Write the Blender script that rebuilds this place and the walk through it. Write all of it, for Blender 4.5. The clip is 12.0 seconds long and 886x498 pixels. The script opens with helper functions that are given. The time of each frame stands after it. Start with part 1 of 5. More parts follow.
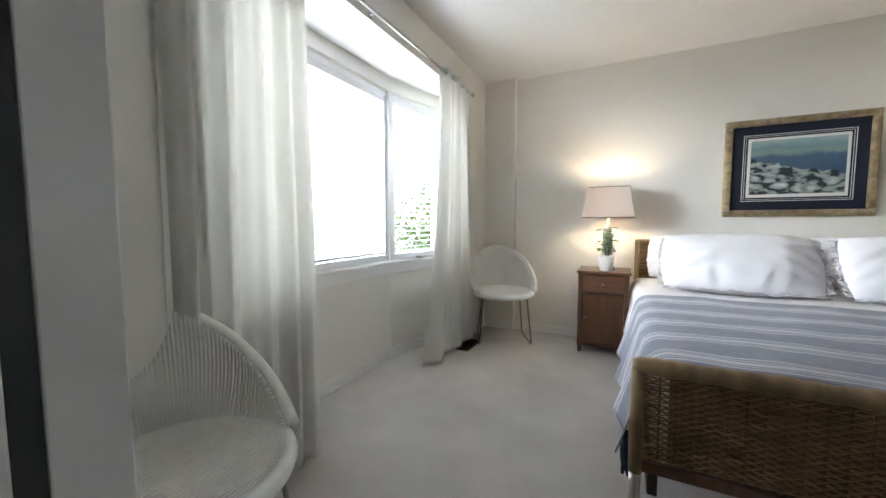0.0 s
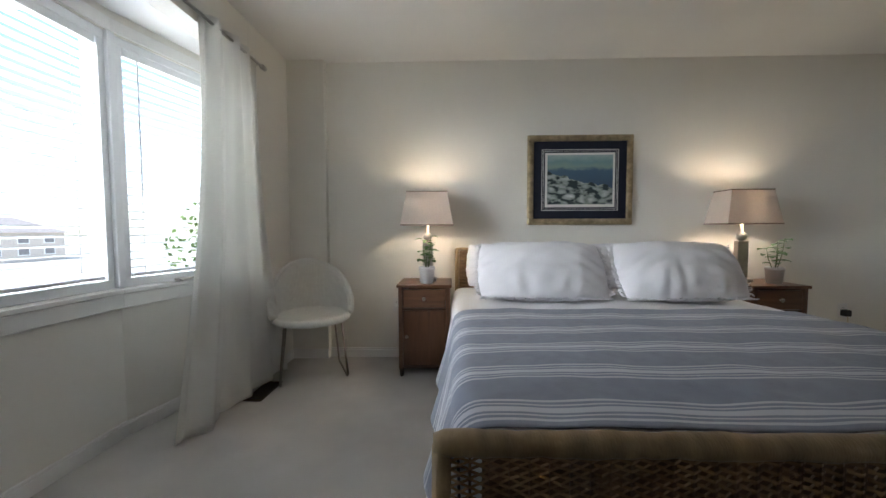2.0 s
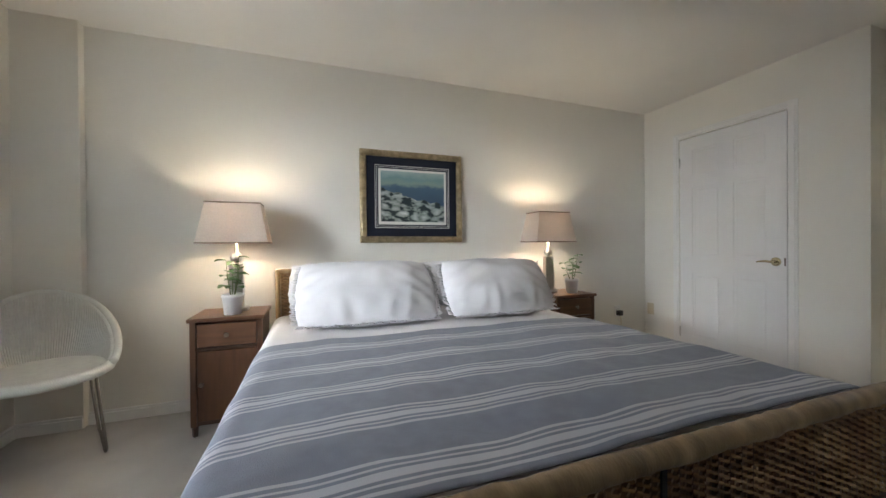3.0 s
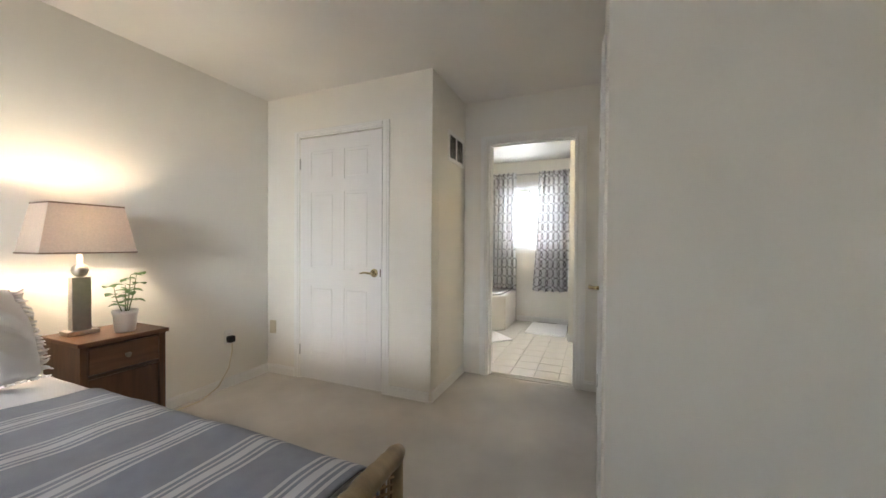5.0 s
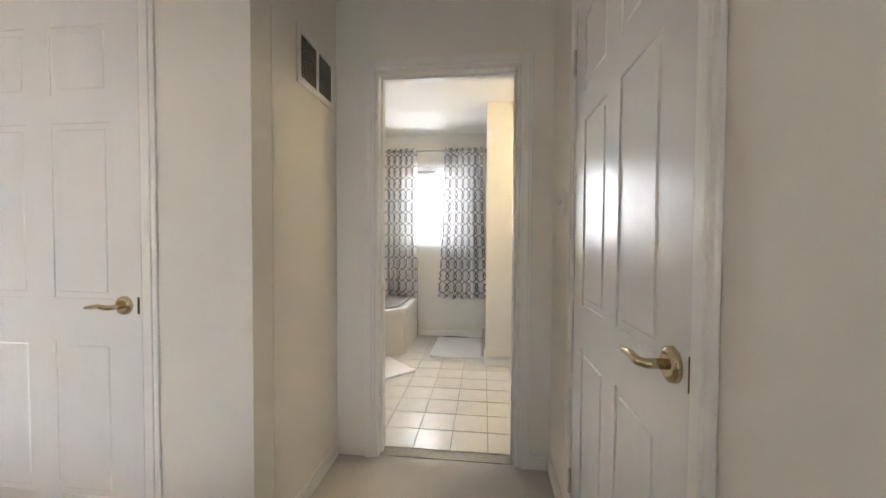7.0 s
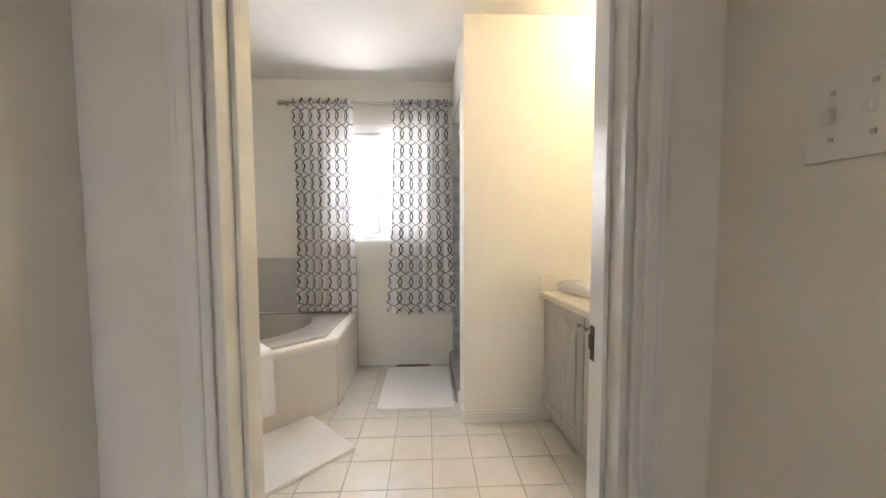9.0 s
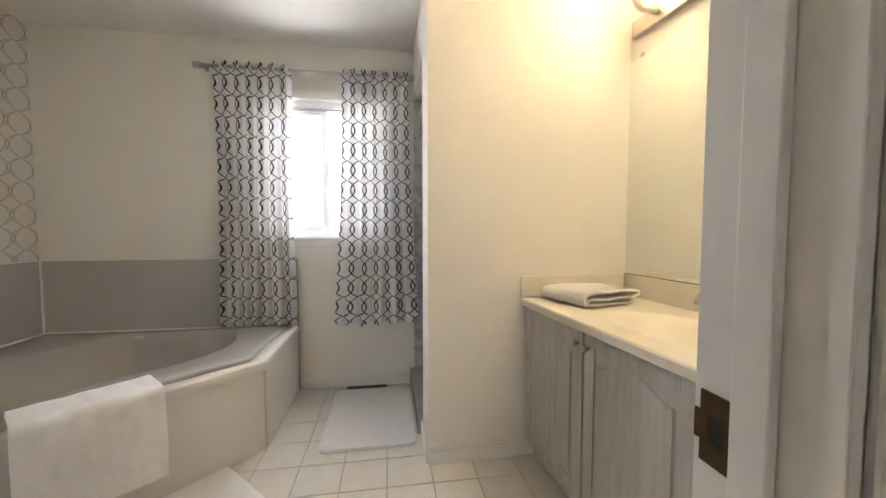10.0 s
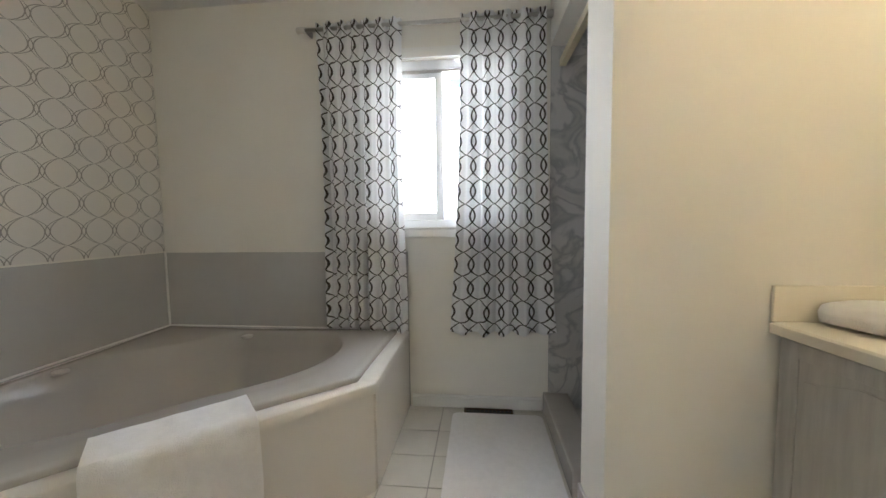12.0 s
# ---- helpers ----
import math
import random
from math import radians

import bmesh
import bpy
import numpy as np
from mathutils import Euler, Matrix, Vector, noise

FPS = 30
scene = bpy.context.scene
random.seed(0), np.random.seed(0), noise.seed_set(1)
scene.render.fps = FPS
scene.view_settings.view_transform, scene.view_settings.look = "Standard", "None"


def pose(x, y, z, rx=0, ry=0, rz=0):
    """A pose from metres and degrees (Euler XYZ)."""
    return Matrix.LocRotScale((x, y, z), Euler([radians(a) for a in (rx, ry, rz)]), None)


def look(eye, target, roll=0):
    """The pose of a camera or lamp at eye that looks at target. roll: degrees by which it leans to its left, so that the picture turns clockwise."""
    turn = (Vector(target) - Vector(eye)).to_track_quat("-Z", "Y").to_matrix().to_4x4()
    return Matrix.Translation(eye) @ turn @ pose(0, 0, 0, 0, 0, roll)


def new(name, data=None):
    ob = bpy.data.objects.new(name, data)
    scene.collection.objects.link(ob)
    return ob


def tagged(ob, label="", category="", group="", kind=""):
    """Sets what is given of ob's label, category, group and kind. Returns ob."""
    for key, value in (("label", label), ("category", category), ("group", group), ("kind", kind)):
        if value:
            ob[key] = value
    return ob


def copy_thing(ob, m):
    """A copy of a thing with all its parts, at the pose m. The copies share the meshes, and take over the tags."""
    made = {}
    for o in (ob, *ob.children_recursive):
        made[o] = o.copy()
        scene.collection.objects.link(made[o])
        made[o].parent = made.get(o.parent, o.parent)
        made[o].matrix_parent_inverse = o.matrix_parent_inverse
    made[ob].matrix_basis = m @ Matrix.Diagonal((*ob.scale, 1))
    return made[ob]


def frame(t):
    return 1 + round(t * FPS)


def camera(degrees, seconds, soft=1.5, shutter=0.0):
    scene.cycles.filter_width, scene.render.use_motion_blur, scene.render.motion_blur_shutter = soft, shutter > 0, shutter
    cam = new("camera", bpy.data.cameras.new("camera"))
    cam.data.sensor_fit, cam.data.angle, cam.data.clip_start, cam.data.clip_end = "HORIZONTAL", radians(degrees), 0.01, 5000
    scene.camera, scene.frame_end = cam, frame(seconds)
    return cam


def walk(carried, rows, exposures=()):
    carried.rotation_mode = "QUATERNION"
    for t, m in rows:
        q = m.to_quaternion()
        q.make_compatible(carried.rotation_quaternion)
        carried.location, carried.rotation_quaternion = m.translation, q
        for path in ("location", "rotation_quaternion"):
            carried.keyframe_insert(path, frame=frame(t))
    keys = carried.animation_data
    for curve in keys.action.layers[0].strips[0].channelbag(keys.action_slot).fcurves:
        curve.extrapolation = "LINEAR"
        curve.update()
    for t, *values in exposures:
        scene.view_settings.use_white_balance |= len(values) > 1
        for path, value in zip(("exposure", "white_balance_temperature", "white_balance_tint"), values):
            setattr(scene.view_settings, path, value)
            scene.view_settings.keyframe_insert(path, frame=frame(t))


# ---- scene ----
cam = camera(101.9, 12.0)
PATH = [
    (0, (0.321, 0.246, 1.058), (-0.568, 2.032, 0.913), -0.1),
    (0.5, (0.302, 0.403, 1.049), (-0.611, 2.175, 0.88), -0.2),
    (1, (0.308, 0.534, 1.047), (-0.524, 2.344, 0.873), -0.1),
    (1.5, (0.326, 0.66, 1.054), (-0.162, 2.595, 0.915), -0.2),
    (2, (0.408, 0.783, 1.055), (0.352, 2.78, 0.954), -0.2),
    (2.5, (0.516, 0.9, 1.084), (0.823, 2.875, 1.007), -0.3),
    (3, (0.661, 0.953, 1.065), (1.349, 2.831, 1.052), -0.5),
    (3.5, (0.859, 0.976, 1.112), (1.949, 2.653, 1.094), -0.1),
    (3.7, (0.916, 0.996, 1.094), (2.198, 2.531, 1.086), -0.5),
    (5.3, (1.735, 1.053, 1.164), (3.614, 1.736, 1.142), 0.5),
    (5.5, (1.837, 1.059, 1.158), (3.737, 1.684, 1.143), 0.3),
    (6, (2.183, 1.139, 1.171), (4.141, 1.549, 1.146), 0.5),
    (6.5, (2.495, 1.243, 1.18), (4.467, 1.574, 1.13), 0.3),
    (7, (2.796, 1.353, 1.171), (4.783, 1.581, 1.118), 0.3),
    (7.2, (2.924, 1.41, 1.158), (4.918, 1.552, 1.103), 0.3),
    (8.8, (3.921, 1.555, 1.194), (5.916, 1.482, 1.077), 0.0),
    (9, (4.004, 1.551, 1.191), (5.999, 1.465, 1.075), -0.2),
    (9.5, (4.241, 1.542, 1.172), (6.233, 1.406, 1.062), -0.1),
    (10, (4.441, 1.519, 1.143), (6.416, 1.22, 1.04), 0.0),
    (10.5, (4.618, 1.493, 1.133), (6.581, 1.129, 1.016), -0.0),
    (11, (4.748, 1.521, 1.124), (6.735, 1.343, 0.984), -0.4),
    (11.5, (4.88, 1.61, 1.116), (6.875, 1.62, 0.974), -0.5),
    (12, (4.996, 1.729, 1.112), (6.981, 1.932, 0.969), -0.7),
]
EXPOSURE = [(0, 2.62, 6050, 11), (0.5, 2.4, 6050, 11), (1.0, 2.15, 6050, 11), (1.5, 1.9, 6050, 11), (2.0, 1.85, 6050, 11), (2.5, 1.95, 6050, 11), (3.0, 2.3, 6150, 11), (3.5, 2.6, 6250, 12), (5.5, 3.05, 6450, 13), (7.0, 3.0, 6600, 15), (9.0, 2.95, 6700, 17), (10.0, 2.65, 6700, 18), (10.5, 2.5, 6750, 18), (12, 2.4, 6400, 13)]
walk(cam, [(t, look(eye, target, roll)) for t, eye, target, roll in PATH], EXPOSURE)


# ---------- light ----------
world = bpy.data.worlds.new("sky")
scene.world = world
world.use_nodes = True
wn = world.node_tree
sky = wn.nodes.new("ShaderNodeTexSky")
sky.sky_type, sky.sun_disc = "NISHITA", False
sky.sun_elevation, sky.sun_rotation = radians(48), radians(185)
wn.nodes["Background"].inputs[1].default_value = 0.12
wn.links.new(sky.outputs[0], wn.nodes["Background"].inputs[0])
sun = new("sun", bpy.data.lights.new("sun", "SUN"))
sun.data.energy, sun.data.angle, sun.data.color = 3.0, radians(0.6), (1, 0.95, 0.88)
sun.matrix_basis = look((20 * math.sin(radians(185)), 20 * math.cos(radians(185)), 22), (0, 0, 0))


def lamp(name, kind, m, watts, colour, size=0.05):
    data = bpy.data.lights.new(name, kind)
    ob = new(name, data)
    ob.matrix_basis = m
    data.energy, data.color = watts, colour
    if kind == "AREA":
        data.shape, data.size, data.size_y = "RECTANGLE", size[0], size[1]
    else:
        data.shadow_soft_size = size
    return ob


BULB, VANITY = 1.9, 1.5
lamp("bulb_light", "POINT", pose(0.215, 3.54, 1.25), BULB, (1, 0.82, 0.58), 0.03)
lamp("bulb_light", "POINT", pose(2.57, 3.54, 1.25), BULB, (1, 0.82, 0.58), 0.03)
for bx in (5.90, 5.60, 5.30):
    lamp("vanity_light", "POINT", pose(bx, 0.44, 2.25), VANITY, (1, 0.81, 0.50), 0.045)
# added area lamps outside the two windows, standing in for the sky's light
# unseen, set off to the south to keep direct light off wall_east
lamp("sky_standin", "AREA", look((-5.5, -0.4, 2.7), (2.6, 2.2, 1.3)), 180, (0.96, 0.97, 0.98), (4.4, 2.4))
# extra unseen lamp to brighten the chair and curtain near the entry
lamp("sky_standin", "AREA", look((-2.6, 3.2, 3.0), (-0.3, 0.5, 0.5)), 60, (0.96, 0.97, 0.98), (1.4, 0.8))
lamp("sky_standin", "AREA", look((7.32, 1.96, 1.56), (4.8, 2.1, 0.6)), 7.8, (0.92, 0.96, 1.0), (0.98, 1.04))


# ---------- materials ----------
def mat(name, colour, rough=0.6, metal=0.0, vary=0.06, scale=3.0, bump=0.0, bump_scale=200.0, stretch=(1, 1, 1), spec=0.5, transl=0.0, sheen=0.0):
    m = bpy.data.materials.new(name)
    m.use_nodes = True
    t = m.node_tree
    b = t.nodes["Principled BSDF"]
    b.inputs["Roughness"].default_value, b.inputs["Metallic"].default_value = rough, metal
    b.inputs["Specular IOR Level"].default_value = spec
    b.inputs["Sheen Weight"].default_value = sheen
    co = t.nodes.new("ShaderNodeTexCoord")
    mp = t.nodes.new("ShaderNodeMapping")
    mp.inputs["Scale"].default_value = stretch
    t.links.new(co.outputs["Object"], mp.inputs[0])
    n1 = t.nodes.new("ShaderNodeTexNoise")
    n1.inputs["Scale"].default_value, n1.inputs["Detail"].default_value = scale, 6
    t.links.new(mp.outputs[0], n1.inputs["Vector"])
    rp = t.nodes.new("ShaderNodeValToRGB")
    rp.color_ramp.elements[0].position, rp.color_ramp.elements[1].position = 0.3, 0.7
    rp.color_ramp.elements[0].color = (*[c * (1 - vary) for c in colour], 1)
    rp.color_ramp.elements[1].color = (*[min(1, c * (1 + vary)) for c in colour], 1)
    t.links.new(n1.outputs[0], rp.inputs[0])
    t.links.new(rp.outputs[0], b.inputs["Base Color"])
    if bump:
        n2 = t.nodes.new("ShaderNodeTexNoise")
        n2.inputs["Scale"].default_value, n2.inputs["Detail"].default_value = bump_scale, 3
        t.links.new(mp.outputs[0], n2.inputs["Vector"])
        bp = t.nodes.new("ShaderNodeBump")
        bp.inputs["Strength"].default_value, bp.inputs["Distance"].default_value = bump, 0.004
        t.links.new(n2.outputs[0], bp.inputs["Height"])
        t.links.new(bp.outputs[0], b.inputs["Normal"])
    if transl:
        tr = t.nodes.new("ShaderNodeBsdfTranslucent")
        mx = t.nodes.new("ShaderNodeMixShader")
        mx.inputs[0].default_value = transl
        t.links.new(rp.outputs[0], tr.inputs[0])
        t.links.new(b.outputs[0], mx.inputs[1])
        t.links.new(tr.outputs[0], mx.inputs[2])
        t.links.new(mx.outputs[0], t.nodes["Material Output"].inputs[0])
    return m


def calc(t, op, a, b=0.0):
    """A math node; a and b are sockets or numbers."""
    n = t.nodes.new("ShaderNodeMath")
    n.operation = op
    for i, v in enumerate((a, b)):
        if isinstance(v, (int, float)):
            n.inputs[i].default_value = v
        else:
            t.links.new(v, n.inputs[i])
    return n.outputs[0]


def uv_of(t, which="UV"):
    co = t.nodes.new("ShaderNodeTexCoord")
    sp = t.nodes.new("ShaderNodeSeparateXYZ")
    t.links.new(co.outputs[which], sp.inputs[0])
    return sp.outputs


def lattice(m, families, wide, high, width, ink):
    """Draws printed wavy lines over a material: families are (sway, shift)."""
    t = m.node_tree
    uv = uv_of(t)
    u, v = calc(t, "DIVIDE", uv[0], wide), calc(t, "DIVIDE", uv[1], high)
    least = None
    for sway, shift in families:
        c = calc(t, "COSINE", calc(t, "MULTIPLY", v, 2 * math.pi))
        wave = calc(t, "MULTIPLY", calc(t, "MULTIPLY", calc(t, "SIGN", c), calc(t, "POWER", calc(t, "ABSOLUTE", c), 0.75)), sway)
        d = calc(t, "ABSOLUTE", calc(t, "SUBTRACT", calc(t, "FRACT", calc(t, "ADD", calc(t, "ADD", u, wave), shift + 50.0)), 0.5))
        least = d if least is None else calc(t, "MINIMUM", least, d)
    mask = calc(t, "LESS_THAN", least, width)
    b = t.nodes["Principled BSDF"]
    base = b.inputs["Base Color"].links[0].from_socket
    mx = t.nodes.new("ShaderNodeMix")
    mx.data_type = "RGBA"
    t.links.new(mask, mx.inputs[0])
    t.links.new(base, mx.inputs[6])
    mx.inputs[7].default_value = (*ink, 1)
    for link in [l for l in t.links if l.from_socket == base and l.to_node != mx]:
        to = link.to_socket
        t.links.new(mx.outputs[2], to)
    return m


def ridged(m, pitch, depth, axis=0):
    """Fine parallel ridges along the cloth's own coordinates."""
    t = m.node_tree
    uv = uv_of(t)
    s = calc(t, "SINE", calc(t, "MULTIPLY", uv[axis], 2 * math.pi / pitch))
    bp = t.nodes.new("ShaderNodeBump")
    bp.inputs["Strength"].default_value, bp.inputs["Distance"].default_value = 1.0, depth
    t.links.new(s, bp.inputs["Height"])
    t.links.new(bp.outputs[0], t.nodes["Principled BSDF"].inputs["Normal"])
    return m


PAINT = mat("cream_wall_paint", (0.83, 0.802, 0.735), 0.75, vary=0.02, scale=1.5, bump=0.08, bump_scale=120)
CEIL = mat("ceiling_paint", (0.82, 0.80, 0.76), 0.9, vary=0.02, scale=2, bump=0.15, bump_scale=90)
TRIM = mat("white_gloss_trim", (0.84, 0.83, 0.80), 0.30, vary=0.015, scale=2)
DOORP = mat("white_door_paint", (0.83, 0.82, 0.81), 0.27, vary=0.015, scale=4, bump=0.06, bump_scale=60, stretch=(1, 1, 0.1))
CARPET = mat("pale_carpet", (0.54, 0.51, 0.47), 0.97, vary=0.13, scale=2.2, bump=0.9, bump_scale=260, spec=0.1, sheen=0.2)
VINYL = mat("white_window_vinyl", (0.82, 0.83, 0.84), 0.35, vary=0.01)
SLAT = mat("white_blind_slat", (0.70, 0.71, 0.71), 0.4, vary=0.01, transl=0.03)
SHEER = mat("white_linen_curtain", (0.86, 0.85, 0.81), 0.9, vary=0.03, scale=8, bump=0.3, bump_scale=400, stretch=(1, 1, 0.3), transl=0.4, spec=0.1)
STEEL = mat("brushed_steel", (0.55, 0.53, 0.50), 0.28, 1.0, vary=0.06, scale=40)
CHROME = mat("dark_chair_metal", (0.30, 0.27, 0.24), 0.35, 1.0, vary=0.05, scale=30)
BRASS = mat("polished_brass", (0.62, 0.53, 0.35), 0.18, 1.0, vary=0.08, scale=30)
DARKBRASS = mat("aged_brass", (0.10, 0.065, 0.035), 0.35, 1.0, vary=0.2, scale=60)
BLACK = mat("black_metal", (0.015, 0.015, 0.016), 0.5, vary=0.1)
WOOD = mat("oiled_brown_wood", (0.105, 0.046, 0.021), 0.42, vary=0.30, scale=9, bump=0.12, bump_scale=40, stretch=(6, 6, 0.5))
WOODTOP = mat("oiled_brown_wood_top", (0.14, 0.066, 0.033), 0.38, vary=0.25, scale=9, bump=0.1, bump_scale=40, stretch=(0.6, 7, 6))
DARKWOOD = mat("dark_wood_legs", (0.06, 0.03, 0.018), 0.45, vary=0.2, scale=10)
RATTAN = mat("rattan_strand", (0.33, 0.205, 0.10), 0.55, vary=0.42, scale=14, bump=0.2, bump_scale=160, stretch=(0.4, 1, 5))
RATTANDARK = mat("rattan_stake", (0.17, 0.095, 0.045), 0.6, vary=0.35, scale=12)
WRAP = mat("wrapped_cane", (0.30, 0.21, 0.11), 0.5, vary=0.38, scale=7, bump=0.4, bump_scale=70, stretch=(3, 1, 1))
SHEET = mat("white_cotton", (0.82, 0.81, 0.82), 0.9, vary=0.02, scale=6, bump=0.25, bump_scale=30, spec=0.1)
PILLOW = mat("white_pillow_cotton", (0.79, 0.78, 0.80), 0.9, vary=0.02, scale=6, bump=0.35, bump_scale=18, spec=0.1)
NAVY = mat("navy_fringe", (0.05, 0.09, 0.17), 0.9, vary=0.3, scale=40, bump=0.5, bump_scale=80)
LOOM = ridged(mat("white_woven_loom", (0.80, 0.80, 0.76), 0.7, vary=0.04, scale=30), 0.013, 0.0022)
SHADE = mat("beige_linen_shade", (0.62, 0.54, 0.47), 0.9, vary=0.06, scale=120, transl=0.17, spec=0.1)
FROST = mat("frosted_glass", (0.85, 0.83, 0.78), 0.5, vary=0.02, transl=0.6)
SHADEBAND = mat("brown_shade_binding", (0.20, 0.15, 0.11), 0.8, vary=0.1)
POT = mat("white_glazed_pot", (0.80, 0.80, 0.80), 0.4, vary=0.02)
SOIL = mat("potting_soil", (0.05, 0.035, 0.025), 0.95, vary=0.3, scale=50, bump=1, bump_scale=60)
LEAF = mat("green_leaf", (0.10, 0.19, 0.06), 0.45, vary=0.35, scale=25, transl=0.2)
STEM = mat("plant_stem", (0.14, 0.17, 0.07), 0.6)
TREELEAF = mat("tree_leaf", (0.09, 0.14, 0.04), 0.6, vary=0.4, scale=3, transl=0.3)
BARK = mat("bark", (0.10, 0.08, 0.06), 0.9, vary=0.3, scale=12, bump=0.8, bump_scale=30)
GOLD = mat("antique_gold_frame", (0.46, 0.37, 0.23), 0.34, 0.75, vary=0.3, scale=30, bump=0.4, bump_scale=150)
NAVYMAT = mat("navy_picture_mat", (0.009, 0.012, 0.028), 0.85, vary=0.05)
PAPER = mat("white_paper", (0.78, 0.77, 0.72), 0.85, vary=0.02)
PLATE = mat("almond_plastic", (0.62, 0.54, 0.38), 0.4, vary=0.02)
WPLATE = mat("white_plastic", (0.80, 0.79, 0.76), 0.35, vary=0.01)
TILE = mat("cream_floor_tile", (0.70, 0.675, 0.61), 0.25, vary=0.05, scale=5)
GROUT = mat("grey_grout", (0.42, 0.40, 0.36), 0.9, vary=0.1, scale=40)
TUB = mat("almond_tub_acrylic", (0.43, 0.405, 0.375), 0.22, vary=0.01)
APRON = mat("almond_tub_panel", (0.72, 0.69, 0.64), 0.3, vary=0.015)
BAND = mat("grey_wall_tile", (0.52, 0.51, 0.49), 0.22, vary=0.03, scale=4)
TOWEL = mat("white_terry", (0.85, 0.84, 0.83), 0.97, vary=0.03, scale=40, bump=1.0, bump_scale=330, spec=0.1, sheen=0.3)
LAMINATE = mat("cream_cultured_marble", (0.80, 0.75, 0.64), 0.33, vary=0.02, scale=3)
CABINET = mat("pickled_oak", (0.51, 0.49, 0.455), 0.45, vary=0.12, scale=8, bump=0.25, bump_scale=50, stretch=(5, 5, 0.45))
WALLPAPER = lattice(mat("ring_wallpaper", (0.76, 0.73, 0.68), 0.7, vary=0.015), [(0.43, 0.0), (-0.43, 0.0), (0.56, 0.0), (-0.56, 0.0)], 0.155, 0.28, 0.017, (0.36, 0.345, 0.31))
TRELLIS = lattice(mat("trellis_print_cotton", (0.86, 0.86, 0.86), 0.9, vary=0.02, bump=0.2, bump_scale=300, transl=0.26, spec=0.1), [(0.655, 0.0), (-0.655, 0.0)], 0.098, 0.272, 0.058, (0.09, 0.08, 0.07))
ASPHALT = mat("sunbleached_asphalt", (0.22, 0.22, 0.22), 0.9, vary=0.2)
GRASS = mat("pale_dry_ground", (0.42, 0.41, 0.36), 0.95, vary=0.25, scale=0.3)
BRICK = mat("pale_brick", (0.58, 0.50, 0.43), 0.9, vary=0.15, scale=6)
ROOF = mat("grey_shingle", (0.24, 0.22, 0.21), 0.9, vary=0.2, scale=4)


def marble_material():
    m = mat("grey_veined_marble", (0.55, 0.54, 0.53), 0.2, vary=0.10, scale=4)
    t = m.node_tree
    co = t.nodes.new("ShaderNodeTexCoord")
    n = t.nodes.new("ShaderNodeTexNoise")
    n.inputs["Scale"].default_value, n.inputs["Detail"].default_value, n.inputs["Distortion"].default_value = 4, 8, 1.6
    t.links.new(co.outputs["Object"], n.inputs["Vector"])
    r = t.nodes.new("ShaderNodeValToRGB")
    for p, c in ((0.40, (0.60, 0.59, 0.57)), (0.49, (0.40, 0.40, 0.41)), (0.55, (0.62, 0.61, 0.60))):
        e = r.color_ramp.elements.new(p)
        e.color = (*c, 1)
    r.color_ramp.elements[0].color, r.color_ramp.elements[-1].color = (0.5, 0.5, 0.5, 1), (0.66, 0.65, 0.63, 1)
    t.links.new(n.outputs[0], r.inputs[0])
    t.links.new(r.outputs[0], t.nodes["Principled BSDF"].inputs["Base Color"])
    return m


def glass_material():
    m = bpy.data.materials.new("window_glass")
    m.use_nodes = True
    b = m.node_tree.nodes["Principled BSDF"]
    b.inputs["Transmission Weight"].default_value, b.inputs["Roughness"].default_value, b.inputs["IOR"].default_value = 1.0, 0.0, 1.01
    b.inputs["Base Color"].default_value = (0.97, 0.99, 0.98, 1)
    return m


def mirror_material():
    m = mat("silvered_mirror", (0.84, 0.87, 0.84), 0.01, 1.0, vary=0.0)
    return m


def stripe_material():
    """Blue-grey blanket with woven groups of white lines across it (v runs along the bed)."""
    m = mat("striped_blanket", (0.245, 0.263, 0.318), 0.95, vary=0.10, scale=18, bump=0.5, bump_scale=350, spec=0.1, sheen=0.2)
    t = m.node_tree
    uv = uv_of(t)
    f = calc(t, "FRACT", calc(t, "DIVIDE", uv[1], 0.245))
    mask = None
    for centre, half in ((0.12, 0.022), (0.205, 0.014), (0.31, 0.05), (0.415, 0.014), (0.50, 0.022)):
        hit = calc(t, "LESS_THAN", calc(t, "ABSOLUTE", calc(t, "SUBTRACT", f, centre)), half)
        mask = hit if mask is None else calc(t, "MAXIMUM", mask, hit)
    b = t.nodes["Principled BSDF"]
    mx = t.nodes.new("ShaderNodeMix")
    mx.data_type = "RGBA"
    t.links.new(calc(t, "MULTIPLY", mask, 0.8), mx.inputs[0])
    t.links.new(b.inputs["Base Color"].links[0].from_socket, mx.inputs[6])
    mx.inputs[7].default_value = (0.66, 0.66, 0.68, 1)
    t.links.new(mx.outputs[2], b.inputs["Base Color"])
    return m


